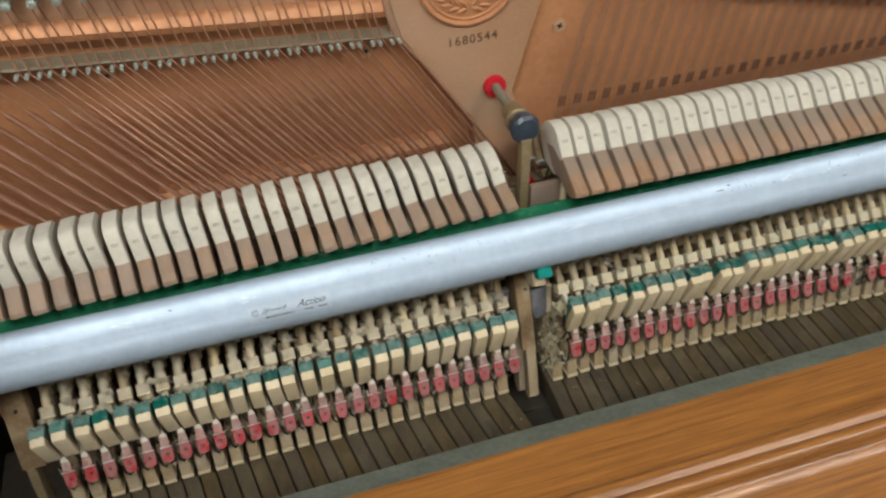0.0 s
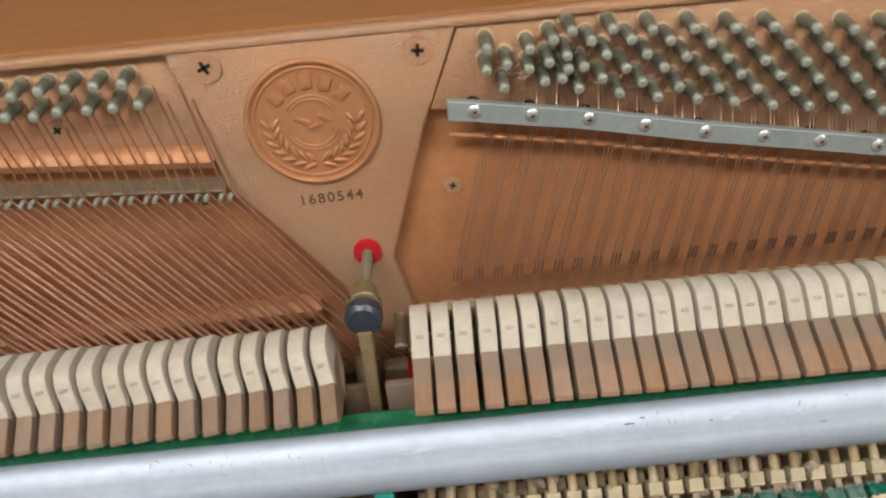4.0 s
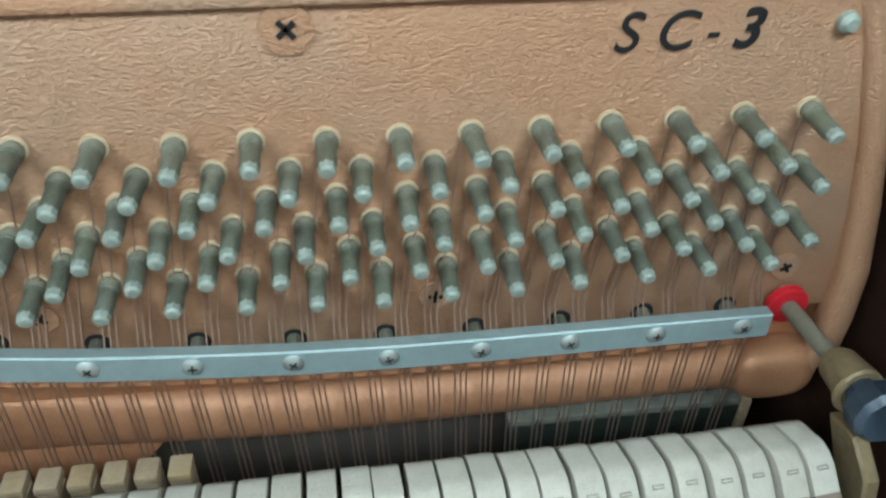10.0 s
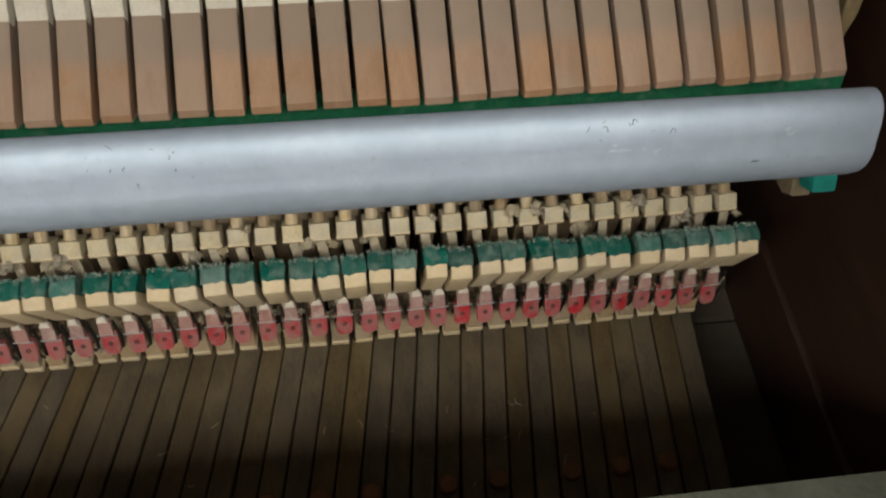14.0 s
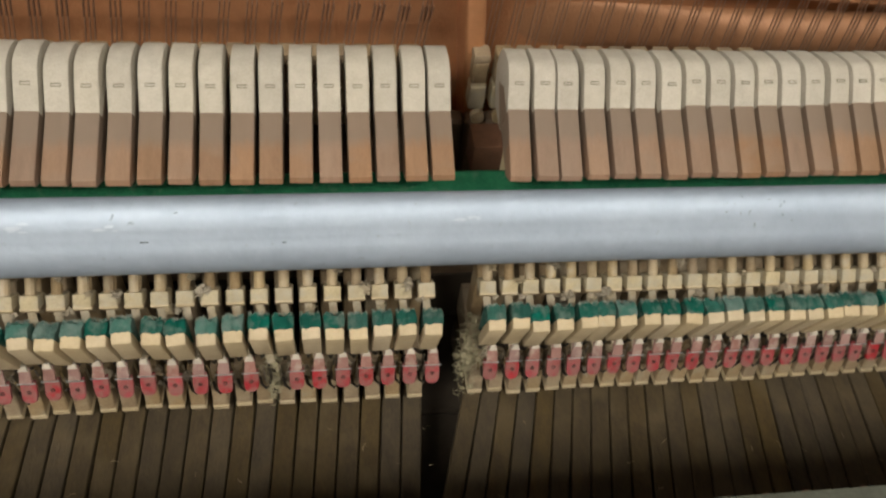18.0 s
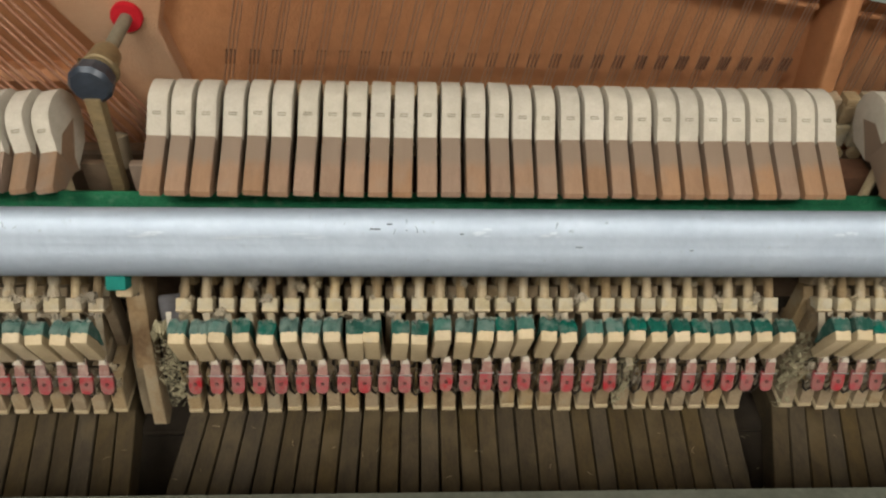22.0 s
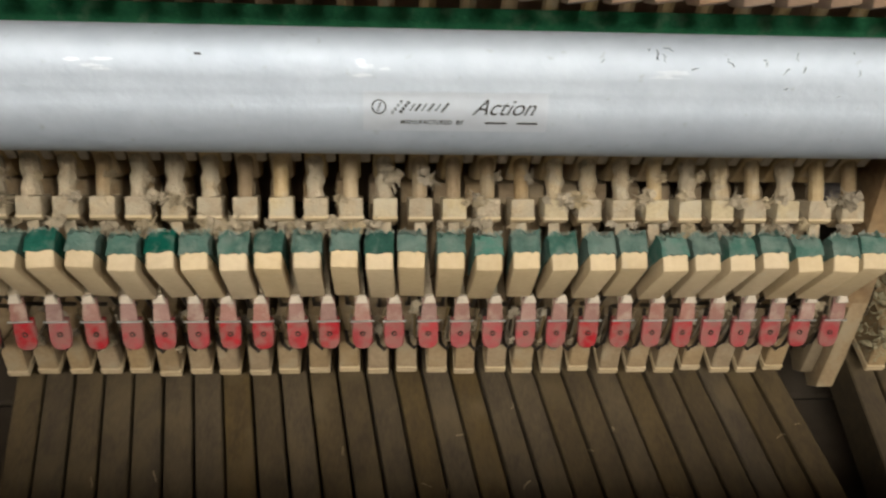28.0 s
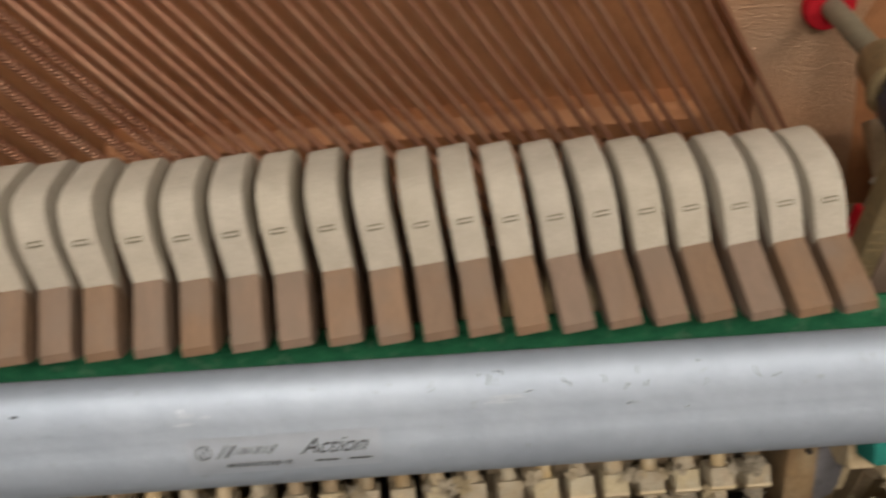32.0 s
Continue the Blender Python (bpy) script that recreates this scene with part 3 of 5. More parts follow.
def screw_hole(parent, x, z, y=PY, r=0.0085):
    bm = B()
    rod(bm, [(x, y - 0.0012, z), (x, y + 0.002, z)], [r, r * 1.04], 24)
    s = part("plate_screw", bm, M["copper"], parent)
    bm = B()
    for a in (x * 977 % 90, x * 977 % 90 + 90):
        box(bm, (0, 0, 0), (r * 0.85, 0.0012, r * 0.20), rot=(0, a, 0))
    bmesh.ops.translate(bm, vec=(x, y - 0.0014, z), verts=bm.verts)
    part("screw_cross", bm, M["ink"], s, "dark cross slot")


def plate():
    th = thing("iron_plate", "bronze-painted cast iron string plate of an upright piano", "piano plate")
    bm = B()
    out = [(-0.69, -0.42), (0.318, -0.42), (0.326, -0.006), (0.345, 0.0165), (0.632, 0.0185), (0.648, 0.030), (0.649, 0.08), (0.641, 0.13), (0.630, 0.165), (0.619, 0.185), (0.605, 0.2), (0.605, 0.222), (-0.69, 0.222)]
    plank(bm, out, PY + 0.010, PY + 0.03)
    part("back_web", bm, M["copper_side"], th)
    # pin field, tenor and treble
    bm = B()
    up = [(-0.1555, 0.218), (0.610, 0.218), (0.622, 0.19), (0.634, 0.15), (0.640, 0.11), (0.643, 0.085)]
    low = [(x, lerp(x, BARZ) - 0.006) for x in np.linspace(0.641, -0.176, 28)]
    plank(bm, up + low, PY, PY + 0.012, 0.002, 2)
    part("pin_field", bm, M["copper"], th)
    # bass pin field
    bm = B()
    plank(bm, [(-0.69, 0.218), (-0.322, 0.218), (-0.3095, 0.150), (-0.69, 0.168)], PY + 0.004, PY + 0.012, 0.0015, 2)
    part("bass_pin_field", bm, M["copper"], th)
    # web between bass and tenor
    bm = B()
    plank(bm, [(-0.322, 0.2185), (-0.156, 0.2185), (-0.181, 0.155), (-0.209, 0.066), (-0.196, 0.01), (-0.178, -0.10), (-0.226, -0.10), (-0.241, 0.01), (-0.245, 0.046), (-0.285, 0.1025), (-0.3065, 0.129), (-0.309, 0.148)],
          PY - 0.002, PY + 0.012, 0.0025, 2)
    part("centre_web", bm, M["copper"], th)
    # upper rim
    bm = B()
    prism(bm, [(PY + 0.010, 0.2228), (PY - 0.0010, 0.2228), (PY - 0.0026, 0.2218), (PY - 0.0032, 0.2200), (PY - 0.0026, 0.2178), (PY + 0.004, 0.2155), (PY + 0.010, 0.2155)], -0.69, 0.621, 0.0)
    part("upper_rim", bm, M["copper"], th)
    # right rim, a rounded bead along the outline
    bm = B()
    rod(bm, [(0.613, PY + 0.003, 0.216), (0.622, PY + 0.002, 0.196), (0.6335, PY + 0.001, 0.160), (0.6410, PY, 0.127), (0.6465, PY - 0.001, 0.095), (0.6478, PY - 0.001, 0.069), (0.6475, PY - 0.001, 0.050), (0.641, PY + 0.001, 0.034)],
        [0.0055, 0.0058, 0.0060, 0.0065, 0.0072, 0.0076, 0.0074, 0.006], 14)
    part("side_rim", bm, M["copper"], th)
    # ridges over the bass bearing
    bm = B()
    prism(bm, [(PY + 0.014, 0.009), (PY + 0.0035, 0.008), (PY - 0.001, 0.0045), (PY - 0.003, 0.0), (PY - 0.001, -0.005), (PY + 0.014, -0.007)], -0.69, -0.309)
    ob = part("bass_ridge", bm, M["copper_side"], th)
    ob.matrix_world = Matrix.Translation((0, 0, 0.149)) @ Matrix.Translation((-0.309, 0, 0)) @ Matrix.Rotation(radians(4.6), 4, "Y") @ Matrix.Translation((0.309, 0, 0))
    bm = B()
    prism(bm, [(PY + 0.014, 0.0014), (PY - 0.006, 0.0010), (PY - 0.0070, 0.0), (PY - 0.006, -0.0012), (PY + 0.014, -0.0016)], -0.69, -0.306)
    ob = part("bass_bearing", bm, M["castgrey"], th, "dull steel bearing bar under the bass strings")
    ob.matrix_world = Matrix.Translation((0, 0, 0.1305)) @ Matrix.Translation((-0.306, 0, 0)) @ Matrix.Rotation(radians(4.2), 4, "Y") @ Matrix.Translation((0.306, 0, 0))
    # low ridge across the web behind the bass hammers
    bm = B()
    prism(bm, [(PY + 0.013, 0.034), (PY + 0.003, 0.0315), (PY - 0.0015, 0.026), (PY - 0.001, 0.019), (PY + 0.004, 0.015), (PY + 0.013, 0.013)], -0.500, -0.262, 0.003, 2)
    ob = part("bass_ledge", bm, M["copper_side"], th)
    ob.matrix_world = Matrix.Translation((-0.38, 0, 0)) @ Matrix.Rotation(radians(-1.0), 4, "Y") @ Matrix.Translation((0.38, 0, 0))
    # struts
    bm = B()
    plank(bm, [(0.189, 0.118), (0.2005, 0.118), (0.2165, -0.05), (0.2045, -0.05)], PY - 0.022, PY + 0.012, 0.004, 3)
    part("strut", bm, M["copper_side"], th)
    bm = B()
    plank(bm, [(-0.69, 0.03), (-0.655, 0.118), (-0.632, 0.06), (-0.585, 0.005), (-0.60, -0.05), (-0.69, -0.05)], PY - 0.012, PY + 0.012, 0.006, 3)
    part("left_corner", bm, M["copper_side"], th)
    # rounded ledge of iron under the treble strings, its shade put into the colour, with an opening below it
    bm = B()
    rows = []
    for x in np.linspace(0.215, 0.640, 30):
        d = lerp(x, [(0.215, 0.0), (0.30, 0.35), (0.40, 1.0), (0.64, 1.0)])
        zc, rz = lerp(x, [(0.215, 0.035), (0.36, 0.0310), (0.47, 0.0320), (0.64, 0.0335)]), lerp(x, [(0.215, 0.016), (0.47, 0.0145), (0.64, 0.0125)])
        rows.append([bm.verts.new((x, PY + 0.011 - d * 0.0145 * math.sin(a), zc + rz * math.cos(a))) for a in [math.pi * k / 11 for k in range(12)]])
    for a, b in zip(rows, rows[1:]):
        for k in range(11):
            bm.faces.new((a[k], a[k + 1], b[k + 1], b[k]))
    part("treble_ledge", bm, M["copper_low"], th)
    # boss in the same shade-darkened bronze
    bm = B()
    res = bmesh.ops.create_uvsphere(bm, u_segments=28, v_segments=18, radius=1.0)
    for v in res["verts"]:      # a full, softly squared casting
        c = [math.copysign(abs(q) ** 0.72, q) for q in v.co]
        v.co = Vector((0.6285 + 0.0215 * c[0], PY + 0.004 + 0.0120 * c[1], 0.0335 + 0.0160 * c[2]))
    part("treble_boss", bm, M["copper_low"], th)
    for x, z in ((-0.5096, 0.1296), (-0.3249, 0.1161), (-0.1655, 0.1103)):
        screw_hole(th, x, z, PY + 0.0098, 0.0055)
    for x, z, r in ((-0.3008, 0.2082, 0.0095), (-0.1795, 0.2063, 0.0085), (-0.397, 0.1768, 0.006)):
        screw_hole(th, x, z, PY - (0.002 if x > -0.33 else -0.004), r)
    for x, z, r in ((0.4176, 0.210, 0.0085), (0.4654, 0.0975, 0.0065), (0.316, 0.1015, 0.0065), (0.6151, 0.0982, 0.006), (0.03, 0.152, 0.006)):
        screw_hole(th, x, z, PY, r)
    bm = B()
    rod(bm, [(0.6065, PY + 0.001, 0.2052), (0.6065, PY - 0.0025, 0.2052), (0.6065, PY - 0.0045, 0.2052)], [0.0040, 0.0038, 0.0022], 20)
    part("dome_rivet", bm, M["pintip"], th, "small domed green-grey rivet")
    for ch, x in (("S", 0.5280), ("C", 0.5449), ("-", 0.5583), ("3", 0.5707)):
        lettering("model_letter", ch, 0.0195 if ch != "-" else 0.0150, pose(x, PY - 0.0004, 0.2035, 90, -1, 0), M["ink"], th, 0.22, 0.00035 if ch == "3" else 0.00005)
    lettering("stamped_number", "1680544", 0.0098, pose(-0.243, PY - 0.0023, 0.1163, 90, -1.5, 0), M["faded"], th, 0.0, 0.00010, 0.0002, 1.22)
    return th


PLATE = plate()


def emblem():
    c = Vector((-0.2455, PY - 0.0035, 0.1685))
    bm = B()
    rod(bm, [(c.x, PY, c.z), (c.x, PY - 0.0035, c.z)], [0.0405, 0.0395], 64)
    ring(bm, (c.x, PY - 0.0035, c.z), 0.0385, 0.0020, seg=72)
    ring(bm, (c.x, PY - 0.0035, c.z), 0.0345, 0.0009, seg=72)
    ring(bm, (c.x, PY - 0.0035, c.z), 0.0150, 0.0009, seg=40, arc=(200, 340))
    ring(bm, (c.x, PY - 0.0035, c.z), 0.0172, 0.0008, seg=40, arc=(200, 340))
    ring(bm, (c.x, PY - 0.0035, c.z), 0.0150, 0.0009, seg=40, arc=(35, 145))
    ring(bm, (c.x, PY - 0.0035, c.z), 0.0172, 0.0008, seg=40, arc=(35, 145))
    for k in range(5):          # plain raised bars along the upper arc
        a = 138 - k * 24
        p = (c.x + 0.0262 * math.cos(radians(a)), PY - 0.0040, c.z + 0.0262 * math.sin(radians(a)))
        vs = box(bm, (0, 0, 0), (0.0062, 0.0022, 0.0082), 0.0007, 2, rot=(0, 90 - a, 0))
        bmesh.ops.translate(bm, vec=p, verts=vs)
    for k, (dx, dz, a) in enumerate(((-0.006, 0.002, 20), (0.001, -0.002, -25), (0.0075, 0.003, 30))):
        vs = box(bm, (0, 0, 0), (0.009, 0.002, 0.0026), 0.0007, 2, rot=(0, a, 0))
        bmesh.ops.translate(bm, vec=(c.x + dx, PY - 0.004, c.z + dz), verts=vs)
    for side in (-1, 1):
        for k in range(7):
            a = 270 + side * (12 + k * 13.5)
            for off, tilt in ((0.0226, 34), (0.0285, -34)):
                r = bmesh.ops.create_uvsphere(bm, u_segments=8, v_segments=5, radius=1.0)
                bmesh.ops.scale(bm, vec=(0.0047, 0.0013, 0.0016), verts=r["verts"])
                bmesh.ops.rotate(bm, cent=(0, 0, 0), matrix=Matrix.Rotation(-radians(a + 90 * side + side * tilt), 3, "Y"), verts=r["verts"])
                bmesh.ops.translate(bm, vec=(c.x + off * math.cos(radians(a)), PY - 0.0040, c.z + off * math.sin(radians(a))), verts=r["verts"])
    part("emblem", bm, M["copper_side"], PLATE, "round raised wreath emblem cast in the plate")


emblem()


# ---------------------------------------------------------------- tuning pins
def pins():
    bm = B()
    rod(bm, [(0, 0.002, 0), (0, -0.0060, -0.0002), (0, -0.0062, -0.0002), (0, -0.0165, -0.0007), (0, -0.0185, -0.0008)], [0.0037, 0.0037, 0.0034, 0.0034, 0.0027], 16)
    pin_me = mesh_of("tuning_pin", bm, M["pin"])
    bm = B()
    for k in range(3):          # turns of the string
        ring(bm, (0, -0.0026 - 0.0010 * k, 0), 0.0036, 0.00045, seg=18, sides=6)
    coil_me = mesh_of("coil", bm, M["rod"])
    bm = B()
    rod(bm, [(0, -0.0168, -0.0006), (0, -0.0190, -0.0008), (0, -0.0203, -0.0009), (0, -0.0209, -0.0010)], [0.0030, 0.0032, 0.0029, 0.0019], 8)
    tip_me = mesh_of("pin_end", bm, M["pintip"])
    bm = B()
    rod(bm, [(0, 0.001, 0), (0, -0.0009, 0), (0, -0.0010, 0)], [0.0048, 0.0047, 0.0040], 20)
    bush_me = mesh_of("bushing", bm, M["bush"])
    rng = random.Random(4)
    spots = []
    pitch = 0.0250
    for r in range(6):
        for k in range(-5, 12):
            x = 0.3274 + k * pitch + (0.0120 if r % 2 else 0.0) + 0.0012 * (r - (r % 2))
            if r == 1:
                x -= 0.0006
            if 0.222 < x < 0.61 and not (r == 1 and x > 0.6):
                spots.append((x, lerp(x, TOPROW) - r * 0.0113, PY))
    pitch = 0.0227
    for r in range(6):
        for k in range(0, 14):
            x = -0.0940 + k * pitch + (0.0098 if r % 2 else 0.0) - 0.0013 * (r - (r % 2))
            if x < 0.185:
                spots.append((x, lerp(x, TOPROW) - r * lerp(x, ROWSTEP), PY))
    for x, z in ((-0.1406, 0.210), (-0.1302, 0.1992), (-0.1414, 0.1972), (-0.1322, 0.1860), (-0.1173, 0.2059), (-0.1047, 0.2109), (-0.1175, 0.1945), (-0.1068, 0.1985),
                 (-0.1085, 0.1872), (-0.0965, 0.1935)):
        spots.append((x, z, PY))
    for r, z in enumerate((0.2078, 0.1945)):
        for k in range(19):
            x = (-0.3452 if r == 0 else -0.3382) - k * 0.0152
            spots.append((x, z + (0.0035 * (-0.34 - x)), PY + 0.004))
    for x, z, y in spots:
        o = part("tuning_pin", pin_me, None, PLATE)
        o.matrix_world = pose(x + rng.uniform(-0.0004, 0.0004), y, z + rng.uniform(-0.0004, 0.0004), rng.uniform(-3, 3), rng.uniform(-9, 9), rng.uniform(-2, 2))
        part("pin_end", tip_me, None, o)
        part("bushing", bush_me, None, o)
        part("coil", coil_me, None, o, "turns of string wire")
    return spots


PINS = pins()


# ---------------------------------------------------------------- pressure bars
def pressure_bar(x0, x1, screws):
    th = thing("pressure_bar", "grey steel pressure bar screwed over the strings", "pressure bar", "pressure bars")
    bm = B()
    xs = np.linspace(x0, x1, 24)
    rows = []
    for x in xs:
        z = lerp(x, BARZ)
        rows.append([bm.verts.new((x, y, z + dz)) for y, dz in ((0.0645, 0.0058), (0.0592, 0.0062), (0.0585, 0.0056), (0.0585, -0.0058), (0.0592, -0.0063), (0.0645, -0.0060))])
    for a, b in zip(rows, rows[1:]):
        for k in range(6):
            bm.faces.new((a[k], a[(k + 1) % 6], b[(k + 1) % 6], b[k]))
    bm.faces.new(rows[0])
    bm.faces.new(rows[-1][::-1])
    part("bar", bm, M["barsteel"], th)
    for x in screws:
        z = lerp(x, BARZ)
        bm = B()
        z += 0.0008
        rod(bm, [(x, 0.0588, z), (x, 0.0580, z), (x, 0.0572, z), (x, 0.0568, z)], [0.0042, 0.0041, 0.0031, 0.0014], 18)
        s = part("screw", bm, M["steel"], th)
        bm = B()
        a = (x * 977) % 90
        for t in (a, a + 90):
            vs = box(bm, (0, 0, 0), (0.0036, 0.0010, 0.0006), rot=(0, t, 0))
        bmesh.ops.translate(bm, vec=(x, 0.0569, z), verts=bm.verts)
        part("screw_slot", bm, M["darkwire"], s)
        bm = B()
        rod(bm, [(x, PY + 0.002, z - 0.0022), (x, PY - 0.0005, z - 0.0022)], 0.0050, 18)
        part("bolt_recess", bm, M["ink"], th)
        bm = B()
        rod(bm, [(x, PY, z - 0.0018), (x, 0.0610, z - 0.0018)], 0.0030, 10)
        part("stud", bm, M["pin"], th)
    # bearing wire under the bar
    bm = B()
    rod(bm, [(x, 0.0722, lerp(x, BARZ) - 0.0205) for x in xs], 0.0021, 8)
    part("bearing_rod", bm, M["copper_side"], th)


pressure_bar(-0.1655, 0.186, [-0.15, -0.1165, -0.083, -0.049, -0.0125, 0.024, 0.06, 0.0965, 0.133, 0.169])
pressure_bar(0.208, 0.6055, [0.223, 0.26, 0.2965, 0.333, 0.3705, 0.408, 0.445, 0.482, 0.5186, 0.5553, 0.593])

# ---------------------------------------------------------------- notes along the action
COUNT = {"bass": 27, "tenor": 29, "treble": 32}
# regular spacing of the parts of each section: first place and step along x
HEADS = {"bass": (-0.6079, 0.01367), "tenor": (-0.1976, 0.01331), "treble": (0.2133, 0.01251)}
CATCHERS = {"bass": (-0.6090, 0.01364), "tenor": (-0.2002, 0.01343), "treble": (0.2130, 0.01258)}
CHECKS = {"bass": (-0.6111, 0.01369), "tenor": (-0.1992, 0.01340), "treble": (0.2133, 0.01273)}
HEELS = {"bass": (-0.6114, 0.01362), "tenor": (-0.2062, 0.01355), "treble": (0.2140, 0.01278)}
# how far single hammers and backchecks stand out of line, in tenths of a millimetre
HEADS_OFF = {"bass": [27, 20, 24, 27, 40, 33, 37, 32, 20, 14, 6, 6, 6, 6, 9, 14, 16, 11, 3, -1, -4, -3, -2, -4, 0, 3, 0],
             "tenor": [24, 18, 20, 30, 30, 28, 33, 37, 33, 29, 24, 18, 17, 17, 15, 10, 6, 11, 11, 10, 9, 17, 11, 11, 9, 10, 9, 10, 0],
             "treble": [0, 1, -6, 0, 7, 12, 17, 19, 23, 23, 27, 28, 33, 34, 35, 31, 31, 30, 16, 17, 10, 3, -4, -11, -10, -14, -16, -13, -6, -3, 2, -1]}
CHECKS_OFF = {"bass": [0, 3, 11, 17, 17, 29, 40, 27, 15, 12, 7, 8, 13, -2, 2, 4, 9, 12, 19, 15, 14, 18, 1, 17, 2, 8, -1],
              "tenor": [0, -8, -20, -15, -4, 7, 1, -2, -1, -31, 2, -11, -8, 1, -20, -11, -37, -15, -17, -1, -7, 6, -3, 13, 4, 7, -5, 2, 1],
              "treble": [0, 4, 2, 4, 8, 7, 10, 14, 12, 14, 20, 22, 18, 17, 13, 14, 0, -9, -12, -9, -7, -14, -18, -16, -14, -16, -14, -10, -7, -4, -3, 0]}
TIPS = {"bass": [(0, -0.6077), (4, -0.5506), (8, -0.4971), (12, -0.4427), (16, -0.3874), (20, -0.3326), (26, -0.2535)],
        "tenor": [(0, -0.1968), (4, -0.1417), (8, -0.0876), (12, -0.0344), (16, 0.0171), (20, 0.0739), (28, 0.1803)],
        "treble": [(0, 0.2180), (8, 0.3200), (16, 0.4215), (31, 0.6000)]}
RAISED = {12: 0.0016, 13: 0.0006, 14: 0.0022, 15: 0.0006, 16: 0.0020}       # tenor wippens that stand high


def along(table, sec, i, off=None):
    return table[sec][0] + table[sec][1] * i + (off[sec][i] * 1e-4 if off else 0.0)


NOTES = [(sec, i, along(HEADS, sec, i, HEADS_OFF)) for sec in COUNT for i in range(COUNT[sec])]


# ---------------------------------------------------------------- strings
TENOR_PINS = sorted(p for p in PINS if -0.15 < p[0] < 0.2)
TREBLE_PINS = sorted(p for p in PINS if p[0] > 0.2)


def strings():
    rng = random.Random(9)
    bass = thing("bass_strings", "copper-wound bass strings crossing the plate at a slant", "piano strings")
    ten = thing("tenor_strings", "steel tenor strings in groups of three", "piano strings")
    tre = thing("treble_strings", "short steel treble strings in groups of three", "piano strings")
    for sec, i, x in NOTES:
        if sec == "bass":
            r = lerp(i, [(0, 0.0025), (8, 0.0021), (9, 0.0016), (26, 0.0011)])
            sp = lerp(i, [(0, 0.0), (8, 0.0), (9, 0.0030), (26, 0.0026)])
            for s in ((0,) if sp == 0 else (-sp, sp)):
                xs = x + 0.012 + s                       # at the striking line, z = 0.035
                lean = lerp(i, [(0, 0.80), (26, 0.66)])
                ztop = 0.1305 + 0.0735 * (-0.306 - (xs - lean * 0.10)) - 0.001
                top = (xs - lean * (ztop - 0.035), 0.0652, ztop)
                low = (xs + lean * 0.135, 0.058, -0.10)
                bm = B()
                wind = Vector(top).lerp(Vector(low), 0.11)
                rod(bm, [top, wind, Vector(top).lerp(Vector(low), 0.118), low], [0.0007, 0.0007, r, r], 10, False)
                part("string", bm, M["wound" if i < 10 else "wound_thin"], bass)
                # plain end up to its pin
                pz = 0.2 if s <= 0 else 0.19
                bm = B()
                rod(bm, [top, (top[0] - 0.004, 0.071, ztop + 0.018), (top[0] - 0.012, 0.072, pz)], 0.0006, 5, False)
                part("string_end", bm, M["wound_thin"], bass)
                bm = B()
                rod(bm, [(top[0] - 0.0025, 0.0665, ztop - 0.0005), (top[0] - 0.0025, 0.060, ztop - 0.0005)], [0.0016, 0.0012], 8)
                part("bearing_pin", bm, M["pintip"], bass)
        else:
            if sec == "tenor" and i < 2:         # these two notes have no strings on this side of the strut
                continue
            th = ten if sec == "tenor" else tre
            lean = lerp(i, [(0, 0.27), (29, 0.10)]) if sec == "tenor" else lerp(i, [(0, 0.07), (16, -0.06), (31, 0.03)])
            pins_of = TENOR_PINS if sec == "tenor" else TREBLE_PINS
            for k, s in enumerate((-0.0024, 0.0, 0.0024)):
                xs = x + s
                zb = lerp(xs, BARZ) - 0.0185
                top = (xs + lean * (zb - 0.045), 0.0685, zb)
                bar = (top[0] + lean * 0.018, 0.0638, zb + 0.0185)
                px, pz, py = pins_of[min(len(pins_of) - 1, int((3 * i + k + 0.5) * len(pins_of) / (3 * COUNT[sec])))]
                bm = B()
                rod(bm, [(xs - lean * 0.2, 0.064, -0.155), top, bar, (bar[0] + lean * 0.006, 0.0715, bar[2] + 0.012), (px + (0.0036 if px < bar[0] else -0.0036), py - 0.0035, pz)], 0.00042, 5, False)
                part("string", bm, M["wire"], th)


strings()


